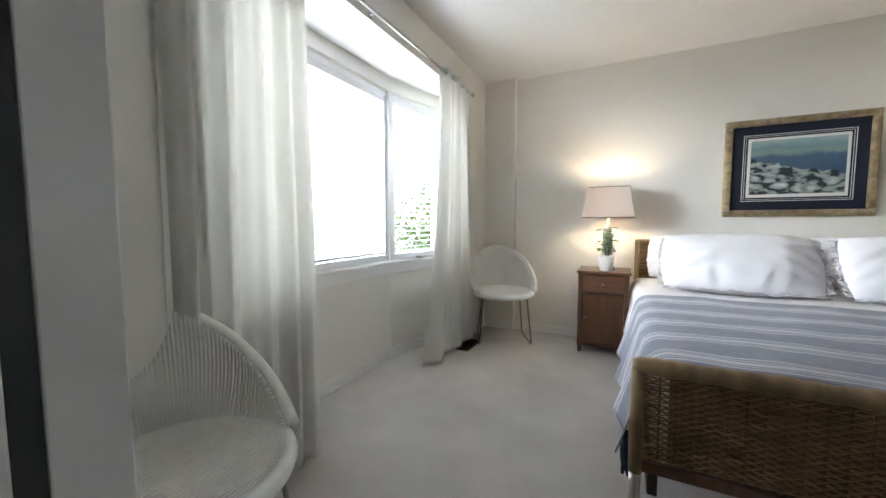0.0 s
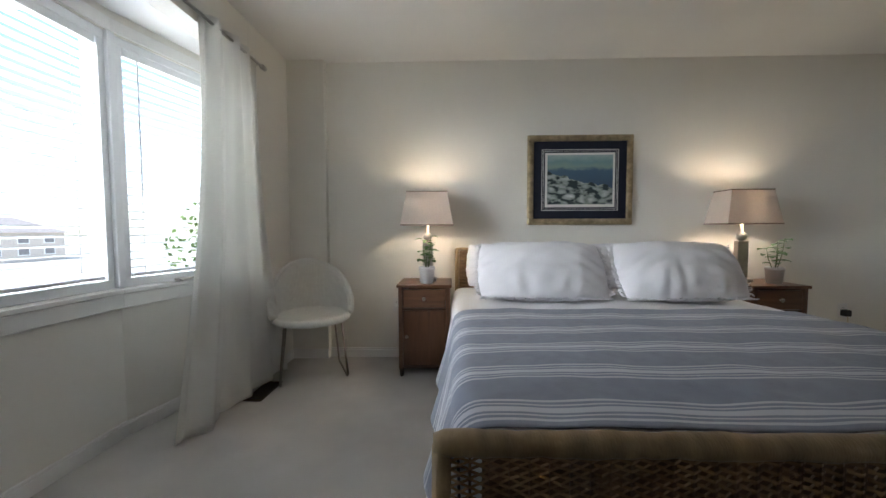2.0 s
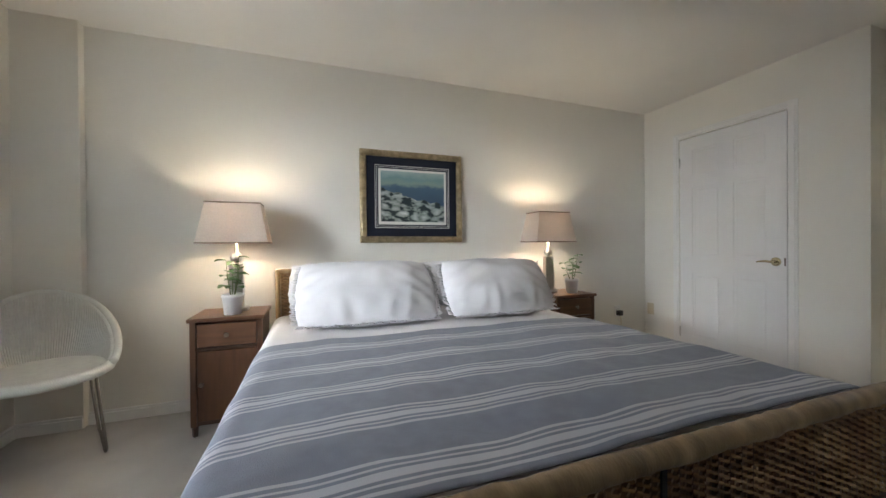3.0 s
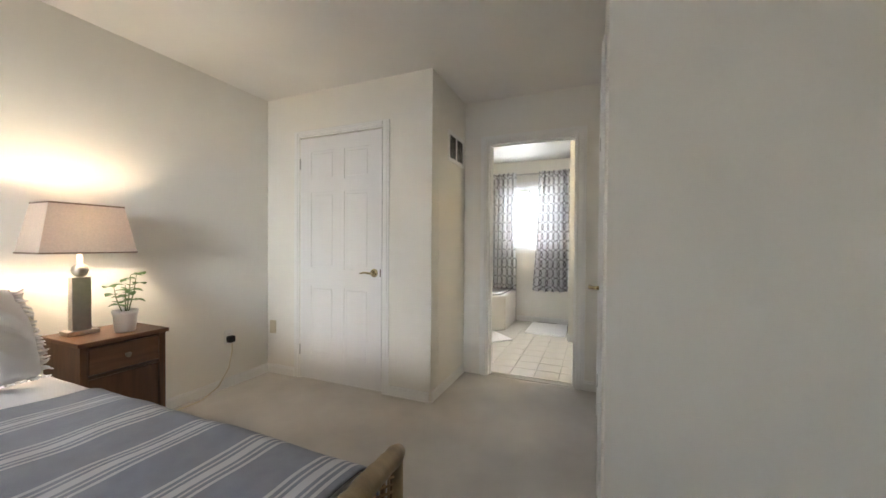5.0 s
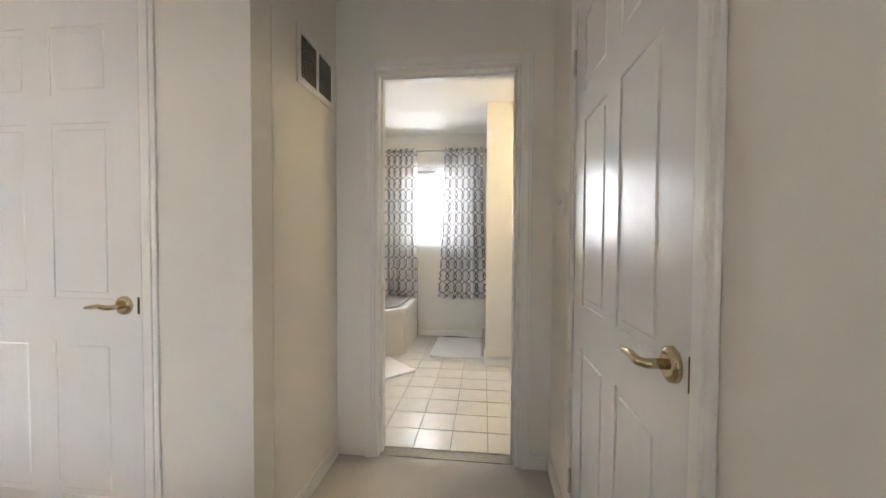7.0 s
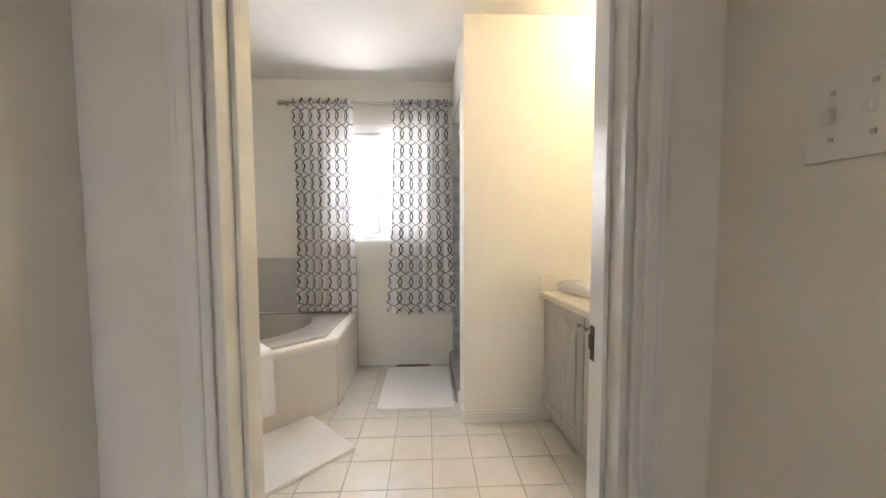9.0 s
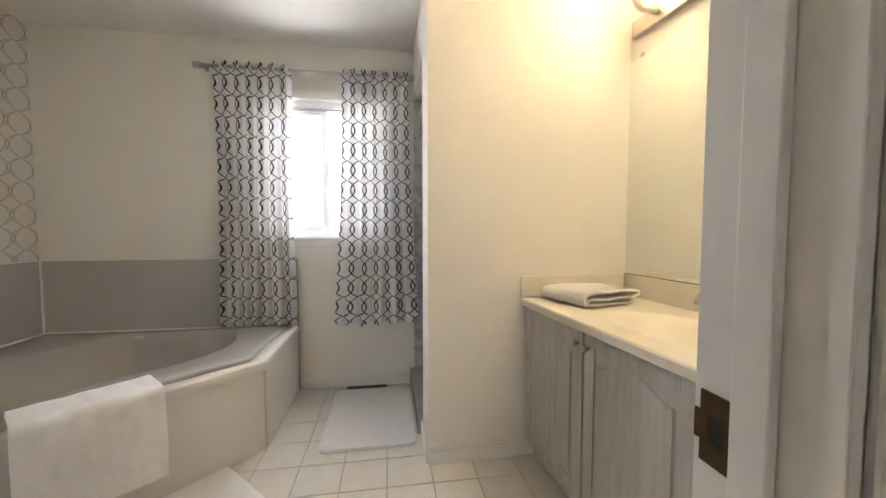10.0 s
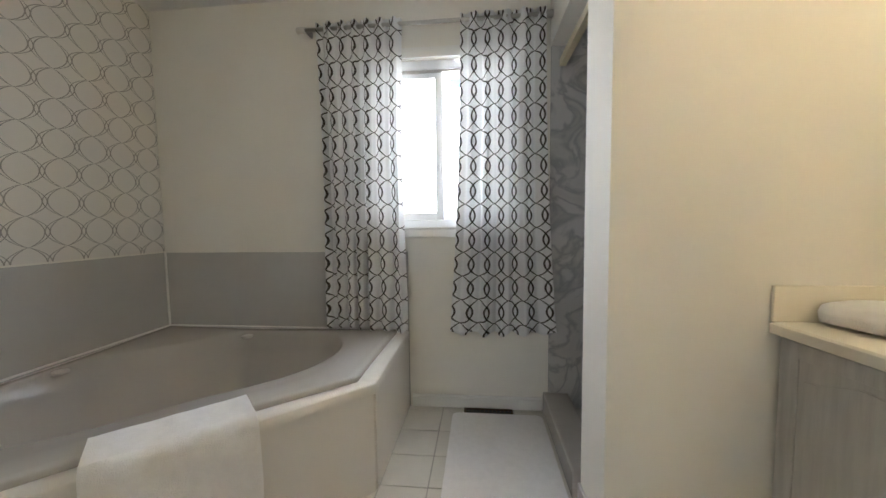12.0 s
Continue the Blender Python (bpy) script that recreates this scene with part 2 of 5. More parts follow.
def painting_material():
    """A hazy shore: pale sea and hills above, a blue pool and pale boulders below (u across, v up, each 0 to 1)."""
    m = mat("shore_painting", (0.3, 0.3, 0.3), 0.6)
    t = m.node_tree
    uv = uv_of(t)
    co = t.nodes.new("ShaderNodeTexCoord")
    mp = t.nodes.new("ShaderNodeMapping")
    mp.inputs["Scale"].default_value = (3.6, 5.2, 1)
    t.links.new(co.outputs["UV"], mp.inputs[0])
    vo = t.nodes.new("ShaderNodeTexVoronoi")
    vo.feature = "DISTANCE_TO_EDGE"
    vo.inputs["Scale"].default_value = 1.5
    n = t.nodes.new("ShaderNodeTexNoise")
    n.inputs["Scale"].default_value, n.inputs["Detail"].default_value = 1.7, 6
    t.links.new(mp.outputs[0], n.inputs["Vector"])
    t.links.new(mp.outputs[0], vo.inputs["Vector"])
    rocks = t.nodes.new("ShaderNodeValToRGB")
    for e, (p, c) in zip((rocks.color_ramp.elements[0], rocks.color_ramp.elements[1], rocks.color_ramp.elements.new(0.10)), ((0.0, (0.02, 0.035, 0.04)), (0.24, (0.52, 0.53, 0.45)), (0.10, (0.24, 0.28, 0.25)))):
        e.position, e.color = p, (*c, 1)
    t.links.new(calc(t, "ADD", vo.outputs["Distance"], calc(t, "MULTIPLY", calc(t, "SUBTRACT", n.outputs[0], 0.5), 1.5)), rocks.inputs[0])
    water = t.nodes.new("ShaderNodeValToRGB")
    el = water.color_ramp.elements
    el[0].position, el[0].color = 0.35, (0.05, 0.09, 0.15, 1)
    el[1].position, el[1].color = 1.0, (0.36, 0.46, 0.45, 1)
    for p, c in ((0.68, (0.07, 0.13, 0.20)), (0.76, (0.24, 0.33, 0.28)), (0.86, (0.18, 0.30, 0.31))):
        e = el.new(p)
        e.color = (*c, 1)
    wob = calc(t, "MULTIPLY", calc(t, "SUBTRACT", n.outputs[0], 0.5), 0.18)
    t.links.new(calc(t, "ADD", uv[1], wob), water.inputs[0])
    shore = calc(t, "SUBTRACT", 0.66, calc(t, "MULTIPLY", uv[0], 0.34))
    rock = calc(t, "LESS_THAN", calc(t, "ADD", uv[1], calc(t, "MULTIPLY", wob, 2.0)), shore)
    mx = t.nodes.new("ShaderNodeMix")
    mx.data_type = "RGBA"
    t.links.new(rock, mx.inputs[0])
    t.links.new(water.outputs[0], mx.inputs[6])
    t.links.new(rocks.outputs[0], mx.inputs[7])
    t.links.new(mx.outputs[2], t.nodes["Principled BSDF"].inputs["Base Color"])
    return m


def glow_material(name, colour, strength):
    m = bpy.data.materials.new(name)
    m.use_nodes = True
    b = m.node_tree.nodes["Principled BSDF"]
    b.inputs["Base Color"].default_value = (*colour, 1)
    b.inputs["Emission Color"].default_value, b.inputs["Emission Strength"].default_value = (*colour, 1), strength
    return m


MARBLE, GLASS, MIRROR, STRIPES, PAINTING = marble_material(), glass_material(), mirror_material(), stripe_material(), painting_material()
BULBGLOW = glow_material("lit_bulb", (1, 0.78, 0.45), 6.0)


# ---------- mesh helpers ----------
def place_of(ob):
    return (place_of(ob.parent) if ob.parent else Matrix()) @ ob.matrix_basis


def part(name, bm, material, parent=None, label="", smooth=False):
    """Links a bmesh, given in world metres, as one mesh object under its parent."""
    me = bpy.data.meshes.new(name)
    if parent:
        bm.transform(place_of(parent).inverted())
    bm.normal_update()
    bm.to_mesh(me)
    bm.free()
    me.materials.append(material)
    if smooth:
        for p in me.polygons:
            p.use_smooth = True
    ob = new(name, me)
    ob.parent = parent
    return tagged(ob, label)


def thing(name, at, label, category, group="", kind=""):
    ob = new(name)
    ob.empty_display_size = 0.05
    ob.matrix_basis = at if isinstance(at, Matrix) else pose(*at)
    return tagged(ob, label, category, group, kind)


def structure(name, bm, material, smooth=False, label=""):
    return tagged(part(name, bm, material, None, label, smooth), kind="structure")


def add_box(bm, x0, x1, y0, y1, z0, z1, bevel=0.0, seg=2):
    m = Matrix.Translation(((x0 + x1) / 2, (y0 + y1) / 2, (z0 + z1) / 2)) @ Matrix.Diagonal((abs(x1 - x0), abs(y1 - y0), abs(z1 - z0), 1))
    tmp = bmesh.new()
    bmesh.ops.create_cube(tmp, size=1, matrix=m)
    if bevel:
        bmesh.ops.bevel(tmp, geom=tmp.edges[:], offset=bevel, segments=seg, affect="EDGES", profile=0.5)
    join(bm, tmp)
    return bm


def join(bm, tmp):
    made = {}
    for v in tmp.verts:
        made[v] = bm.verts.new(v.co)
    for f in tmp.faces:
        nf = bm.faces.new([made[v] for v in f.verts])
        nf.smooth = f.smooth
    tmp.free()


def box(*a, bevel=0.0, seg=2):
    return add_box(bmesh.new(), *a, bevel, seg)


def boxes(*rows, bevel=0.0):
    bm = bmesh.new()
    for r in rows:
        add_box(bm, *r, bevel)
    return bm


def tube(pts, r, n=10, bm=None, closed=False):
    """A round bar along points; r is a number or a list."""
    bm = bm or bmesh.new()
    pts = [Vector(p) for p in pts]
    rings, side = [], None
    for i, p in enumerate(pts):
        a, b = pts[max(i - 1, 0)], pts[min(i + 1, len(pts) - 1)]
        d = (b - a).normalized()
        if side is None:
            side = d.cross(Vector((0, 0, 1)) if abs(d.z) < 0.9 else Vector((1, 0, 0))).normalized()
        side = (side - d * side.dot(d)).normalized()
        up = d.cross(side)
        rr = r[i] if isinstance(r, (list, tuple)) else r
        rings.append([bm.verts.new(p + (side * math.cos(2 * math.pi * k / n) + up * math.sin(2 * math.pi * k / n)) * rr) for k in range(n)])
    for a, b in zip(rings, rings[1:]):
        for k in range(n):
            bm.faces.new((a[k], a[(k + 1) % n], b[(k + 1) % n], b[k])).smooth = True
    bm.faces.new(rings[0][::-1])
    bm.faces.new(rings[-1])
    return bm


def lathe(cx, cy, profile, n=32, bm=None):
    """A turned shape about a vertical axis; profile: (radius, z) from bottom to top."""
    bm = bm or bmesh.new()
    rings = [[bm.verts.new((cx + r * math.cos(2 * math.pi * k / n), cy + r * math.sin(2 * math.pi * k / n), z)) for k in range(n)] for r, z in profile]
    for a, b in zip(rings, rings[1:]):
        for k in range(n):
            bm.faces.new((a[k], a[(k + 1) % n], b[(k + 1) % n], b[k])).smooth = True
    bm.faces.new(rings[0][::-1])
    bm.faces.new(rings[-1])
    return bm


def prism(poly, z0, z1, bevel=0.0):
    bm = bmesh.new()
    low = [bm.verts.new((x, y, z0)) for x, y in poly]
    top = [bm.verts.new((x, y, z1)) for x, y in poly]
    bm.faces.new(low[::-1])
    bm.faces.new(top)
    for i in range(len(poly)):
        j = (i + 1) % len(poly)
        bm.faces.new((low[i], low[j], top[j], top[i]))
    bmesh.ops.recalc_face_normals(bm, faces=bm.faces[:])
    if bevel:
        bmesh.ops.bevel(bm, geom=bm.edges[:], offset=bevel, segments=2, affect="EDGES")
    return bm


def grid(nu, nv, f, uvf=None):
    """A sheet: f(u, v) gives the place, uvf(u, v) the cloth's own coordinates."""
    bm = bmesh.new()
    vs = [[bm.verts.new(f(i / nu, j / nv)) for j in range(nv + 1)] for i in range(nu + 1)]
    lay = bm.loops.layers.uv.new("UVMap")
    for i in range(nu):
        for j in range(nv):
            fc = bm.faces.new((vs[i][j], vs[i + 1][j], vs[i + 1][j + 1], vs[i][j + 1]))
            fc.smooth = True
            if uvf:
                for lp, (a, b) in zip(fc.loops, ((i, j), (i + 1, j), (i + 1, j + 1), (i, j + 1))):
                    lp[lay].uv = uvf(a / nu, b / nv)
    return bm


def thick(ob, t, offset=-1):
    md = ob.modifiers.new("thickness", "SOLIDIFY")
    md.thickness, md.offset = t, offset
    return ob


def seg_box(p, q, z0, z1, th, bm=None, bevel=0.0):
    """A wall from p to q (plan), its thickness to the left of p to q."""
    d = Vector((q[0] - p[0], q[1] - p[1]))
    tmp = box(0, d.length, 0, th, z0, z1, bevel=bevel)
    tmp.transform(pose(p[0], p[1], 0, 0, 0, math.degrees(math.atan2(d.y, d.x))))
    if bm is None:
        return tmp
    join(bm, tmp)
    return bm


# ---------- the rooms ----------
H = 2.425
structure("floor", box(-1.6, 4.71, -1.6, 3.9, -0.15, 0.0), CARPET)
structure("floor_bathroom", box(4.714, 7.25, 0.1, 3.9, -0.15, -0.006), GROUT)
structure("ceiling", box(-1.05, 7.25, -1.6, 3.9, H, H + 0.12), CEIL)
structure("wall_north", boxes((-1.05, 4.06, 3.76, 3.88, 0, H), (-0.93, -0.625, 3.70, 3.758, 0, H)), PAINT)
BAY = [(-0.93, 0.98), (-1.15, 0.98), (-1.29, 1.42), (-1.29, 2.56), (-1.135, 3.16), (-0.93, 3.16)]
structure("wall_west", boxes((-1.05, -0.93, 0.275, 0.98, 0, H), (-1.05, -0.93, 3.16, 3.757, 0, H), (-1.05, -0.93, 0.982, 3.158, 2.15, H)), PAINT)
bw = bmesh.new()
for p, q in zip(BAY[1:], BAY[2:-1]):
    seg_box(p, q, 0, 0.70, 0.12, bw)
    seg_box(p, q, 2.04, 2.28, 0.12, bw)
add_box(bw, -1.25, -1.052, 0.86, 0.98, 0, 2.28)
add_box(bw, -1.25, -1.052, 3.16, 3.28, 0, 2.28)
structure("wall_bay", bw, PAINT)
structure("ceiling_bay", prism([(-1.052, 0.983), (-1.15, 0.983), (-1.288, 1.42), (-1.288, 2.56), (-1.137, 3.157), (-1.052, 3.157)], 2.15, 2.27), TRIM)
structure("wall_south", boxes((-1.05, -0.08, 0.275, 0.395, 0, H), (0.72, 0.84, 0.13, 0.395, 0, H), (0.84, 3.07, 0.13, 0.25, 0, H), (-0.08, 0.72, 0.275, 0.395, 2.06, H)), PAINT)
structure("wall_landing", boxes((-0.72, -0.60, -1.6, 0.27, 0, H), (1.3, 1.42, -1.6, 0.27, 0, H), (-0.6, 1.3, -1.6, -1.48, 0, H)), PAINT)
structure("wall_east", box(2.95, 3.07, 0.252, 0.892, 0, H), PAINT)
RD0, RD1, HY = 3.415, 4.20, 1.012
structure("wall_passage", boxes((2.95, RD0, HY - 0.12, HY, 0, H), (RD1, 4.65, HY - 0.12, HY, 0, H), (RD0, RD1, HY - 0.12, HY, 2.05, H)), PAINT)
CD0, CD1 = 2.555, 3.375
structure("wall_closet", boxes((3.94, 4.06, 2.14, CD0, 0, H), (3.94, 4.06, CD1, 3.758, 0, H), (3.94, 4.06, CD0, CD1, 2.05, H)), PAINT)
structure("wall_alcove", box(4.062, 4.648, 2.14, 2.26, 0, H), PAINT)
BD0, BD1 = 1.178, 1.925
structure("wall_bath_west", boxes((4.65, 4.77, 0.02, BD0, 0, H), (4.65, 4.77, BD1, 3.85, 0, H), (4.65, 4.77, BD0, BD1, 2.05, H)), PAINT)
structure("wall_bath_north", box(4.772, 7.22, 3.735, 3.855, 0, H), PAINT)
W0, W1 = 1.50, 2.42
structure("wall_bath_east", boxes((7.1, 7.22, 0.18, W0, 0, H), (7.1, 7.22, W1, 3.733, 0, H), (7.1, 7.22, W0, W1, 0, 1.08), (7.1, 7.22, W0, W1, 2.05, H)), PAINT)
structure("wall_bath_south", box(4.60, 6.30, 0.18, 0.30, 0, H), PAINT)
structure("wall_shower", box(6.402, 7.098, 0.18, 0.30, 0, H), PAINT)
structure("wall_partition", box(6.14, 6.40, 0.302, 1.335, 0, H), PAINT)
structure("wall_shower_header", box(6.402, 7.098, 1.215, 1.335, 2.07, H), PAINT)
structure("closet_back", boxes((4.5, 4.6, 2.3, 3.75, 0, H), (3.1, 4.6, 0.2, 0.3, 0, H)), PAINT)

paper = grid(1, 1, lambda u, v: (4.773 + 2.324 * u, 3.732, 0.955 + 1.468 * v), lambda u, v: (2.324 * u, 1.468 * v))
structure("wallpaper", paper, WALLPAPER)
structure("wall_tile_band", boxes((7.088, 7.099, 2.155, 3.722, 0.0, 0.945), (4.775, 7.087, 3.722, 3.7335, 0.0, 0.945)), BAND)
structure("shower_lining", boxes((7.085, 7.0985, 0.315, 1.333, 0.0, 2.30), (6.4015, 6.415, 0.315, 1.21, 0.0, 2.30), (6.415, 7.085, 0.3015, 0.315, 0, 2.30)), MARBLE)
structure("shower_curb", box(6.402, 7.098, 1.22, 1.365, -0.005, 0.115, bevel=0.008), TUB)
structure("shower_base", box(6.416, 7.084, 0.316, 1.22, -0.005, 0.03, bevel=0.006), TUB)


def baseboard(p, q, inward=0.0):
    """A moulded skirting; its thickness lies to the left of p to q."""
    bm = seg_box(p, q, 0, 0.062, 0.013, bevel=0.002)
    seg_box(p, q, 0.062, 0.078, 0.009, bm, 0.003)
    return structure("baseboard", bm, TRIM)


for p, q in (((3.93, 3.747), (-0.62, 3.747)), ((-0.625, 3.70), (-0.93, 3.70)), ((-0.93, 3.69), (-0.93, 3.16)), ((-1.135, 3.155), (-1.287, 2.56)), ((-1.29, 2.56), (-1.29, 1.42)),
             ((-1.29, 1.42), (-1.15, 0.98)), ((-0.93, 0.98), (-0.93, 0.397)), ((3.94, 2.15), (3.94, 2.49)), ((3.94, 3.44), (3.94, 3.745)), ((3.95, 2.14), (4.63, 2.14)),
             ((2.96, HY), (3.35, HY)), ((4.27, HY), (4.64, HY)), ((4.65, 1.03), (4.65, 1.16)), ((7.1, 1.37), (7.1, 2.14))):
    flip = (p, q) in (((3.95, 2.14), (4.63, 2.14)), ((3.94, 2.15), (3.94, 2.49)))
    if (p, q) == ((3.95, 2.14), (4.63, 2.14)):
        p, q = q, p
        p, q = (p[0], p[1]), (q[0], q[1])
    baseboard(p, q)
baseboard((6.14, 0.90), (6.14, 1.335))
structure("baseboard", box(6.14, 6.40, 1.335, 1.347, -0.005, 0.08, bevel=0.003), TRIM)


# ---------- doors ----------
def casing(name, axis, at, side, a0, a1, top, w=0.062):
    """Moulded door surround on a wall: axis is the wall's normal, side its direction."""
    bm = bmesh.new()
    for lo, hi, z0, z1 in ((a0 - w, a0 - 0.004, 0, top + w), (a1 + 0.004, a1 + w, 0, top + w), (a0 - 0.004, a1 + 0.004, top + 0.004, top + w)):
        for inset, th in ((0.0, 0.012), (0.016, 0.018)):
            l, h, t0, t1 = lo, hi, z0, z1
            if z0 == 0:
                l, h, t1 = lo + inset, hi - inset, z1 - inset
            else:
                t0, t1 = z0 + inset, z1 - inset
            b0, b1 = sorted((at + side * 0.0005, at + side * th))
            r = (b0, b1, l, h, t0, t1) if axis == "x" else (l, h, b0, b1, t0, t1)
            add_box(bm, *r, 0.004)
    return structure(name, bm, TRIM)


def panel_door(name, m, width, height, label, lever_at, hinge_at, hinges=3):
    """Six-panel leaf: local x along the leaf, y 0 is the front (front faces -y), z up."""
    d = thing(name, m, label, "door", kind="structure")
    W = place_of(d)

    def put(n, bm, material, parent=d, lab="", smooth=False):
        bm.transform(W)
        return part(n, bm, material, parent, lab, smooth)
    st, mid = 0.115, 0.10
    rows = [(0.22, 0.80), (0.95, 1.58), (1.68, height - 0.115)]
    bm = box(0, width, 0.0052, 0.035, 0.016, height)
    cols = [(st, width / 2 - mid / 2), (width / 2 + mid / 2, width - st)]
    for x0, x1 in ((0, st), (width / 2 - mid / 2, width / 2 + mid / 2), (width - st, width)):
        add_box(bm, x0, x1, 0, 0.0055, 0.012, height, 0.0)
    for z0, z1 in ((0.012, 0.22), (0.80, 0.95), (1.58, 1.68), (height - 0.115, height)):
        for x0, x1 in cols:
            add_box(bm, x0, x1, 0, 0.0055, z0, z1)
    put("leaf", bm, DOORP)
    for z0, z1 in rows:
        for x0, x1 in cols:
            put("panel", box(x0 + 0.022, x1 - 0.022, 0.0016, 0.012, z0 + 0.022, z1 - 0.022, bevel=0.0035, seg=1), DOORP)
    lx, lz, way = lever_at
    bm = tube([(lx, 0, lz), (lx, -0.008, lz), (lx, -0.014, lz)], [0.033, 0.032, 0.022], 24)
    h = put("door_handle", bm, BRASS, d, "polished brass lever handle")
    put("lever", tube([(lx, -0.012, lz), (lx, -0.045, lz), (lx + way * 0.012, -0.055, lz), (lx + way * 0.045, -0.056, lz + 0.005), (lx + way * 0.08, -0.054, lz + 0.0), (lx + way * 0.10, -0.05, lz - 0.003)], [0.010, 0.009, 0.009, 0.0075, 0.0065, 0.005], 14), BRASS, h, smooth=True)
    put("latch_plate", box(lx - way * 0.055 - 0.004, lx - way * 0.055 + 0.004, -0.0015, 0.004, lz - 0.03, lz + 0.03), DARKBRASS, d)
    for hz in (0.25, 1.83) if hinges == 2 else (0.25, 1.03, 1.83):
        put("hinge", tube([(hinge_at, -0.006, hz - 0.045), (hinge_at, -0.006, hz + 0.045)], 0.006, 10), STEEL, d)
    return d


# closet door faces -x
panel_door("door_closet", pose(3.936, CD1 - 0.004, 0, 0, 0, -90), CD1 - CD0 - 0.008, 2.04, "white six-panel closet door, closed, with a brass lever", (CD1 - CD0 - 0.075, 0.93, -1), -0.001, 2)
casing("trim_closet_door", "x", 3.94, -1, CD0, CD1, 2.045)
# passage door faces +y
panel_door("door_passage", pose(RD1 - 0.004, HY + 0.004, 0, 0, 0, 180), RD1 - RD0 - 0.008, 2.04, "white six-panel door, closed, with a brass lever", (RD1 - RD0 - 0.065, 0.95, -1), -0.001, 2)
casing("trim_passage_door", "y", HY, 1, RD0, RD1, 2.045)
# bathroom doorway: linings, stops, casings and the leaf folded back inside
structure("trim_bath_lining", boxes((4.645, 4.775, BD1 - 0.016, BD1 - 0.001, 0, 2.034), (4.645, 4.775, BD0 + 0.001, BD0 + 0.016, 0, 2.034), (4.645, 4.775, BD0 + 0.001, BD1 - 0.001, 2.034, 2.049), bevel=0.002), TRIM)
structure("trim_bath_stop", boxes((4.69, 4.725, BD1 - 0.028, BD1 - 0.017, 0, 2.02), (4.69, 4.725, BD0 + 0.017, BD0 + 0.028, 0, 2.02), (4.69, 4.725, BD0 + 0.018, BD1 - 0.018, 2.02, 2.033), bevel=0.002), TRIM)
casing("trim_bath_door", "x", 4.65, -1, BD0, BD1, 2.045)
casing("trim_bath_door_inside", "x", 4.77, 1, BD0, BD1, 2.045)
structure("threshold", box(4.665, 4.735, BD0 + 0.017, BD1 - 0.017, -0.01, 0.003, bevel=0.001), GROUT)
d = thing("strike_plate", (4.745, BD0 + 0.017, 0.9), "aged brass strike plate on the white door lining", "strike plate")
part("plate", boxes((4.73, 4.765, BD0 + 0.0165, BD0 + 0.0185, 0.903, 0.925), (4.73, 4.765, BD0 + 0.0165, BD0 + 0.0185, 0.956, 0.978), (4.73, 4.738, BD0 + 0.0165, BD0 + 0.0185, 0.925, 0.956), (4.755, 4.772, BD0 + 0.0165, BD0 + 0.0185, 0.925, 0.956)), DARKBRASS, d)
part("strike_hole", box(4.738, 4.755, BD0 + 0.0163, BD0 + 0.0172, 0.925, 0.956), BLACK, d)
leaf = thing("door_bathroom", (4.80, 1.95, 0), "white bathroom door folded open against the wall", "door", kind="structure")
part("leaf", box(4.80, 4.835, 1.955, 2.63, 0.012, 2.03, bevel=0.003), DOORP, leaf)
# entry doorway where the walk begins
structure("trim_entry_lining", boxes((-0.08, -0.062, 0.27, 0.327, 0, 2.05), (-0.08, -0.066, 0.346, 0.40, 0, 2.05), (0.702, 0.72, 0.27, 0.40, 0, 2.05), (-0.06, 0.70, 0.27, 0.40, 2.045, 2.06), bevel=0.002), TRIM)
# black strip filling the slot between the two left lining boards
structure("trim_entry_strip", box(-0.079, -0.066, 0.3275, 0.3455, 0, 2.045), BLACK)
casing("trim_entry_door", "y", 0.395, 1, -0.08, 0.72, 2.06, 0.05)


# ---------- bay window ----------
def window_unit(name, p, q, z0, z1, label, sashes=1):
    """A framed light between plan points p and q; thickness to the left of p to q."""
    w = thing(name, (p[0], p[1], z0), label, "window", kind="structure")
    L = math.dist(p, q)
    turn = pose(p[0], p[1], 0, 0, 0, math.degrees(math.atan2(q[1] - p[1], q[0] - p[0])))

    def put(n, bm, material, parent=w, lab=""):
        bm.transform(turn)
        return part(n, bm, material, parent, lab)
    f = 0.045
    put("window_frame", boxes((0, L, 0.0, 0.09, z0, z0 + f), (0, L, 0.0, 0.09, z1 - f, z1), (0, f, 0.0, 0.09, z0 + f, z1 - f), (L - f, L, 0.0, 0.09, z0 + f, z1 - f), bevel=0.003), VINYL)
    g = put("pane", box(f - 0.003, L - f + 0.003, 0.055, 0.059, z0 + f - 0.003, z1 - f + 0.003), GLASS)
    g.visible_shadow = False
    return w


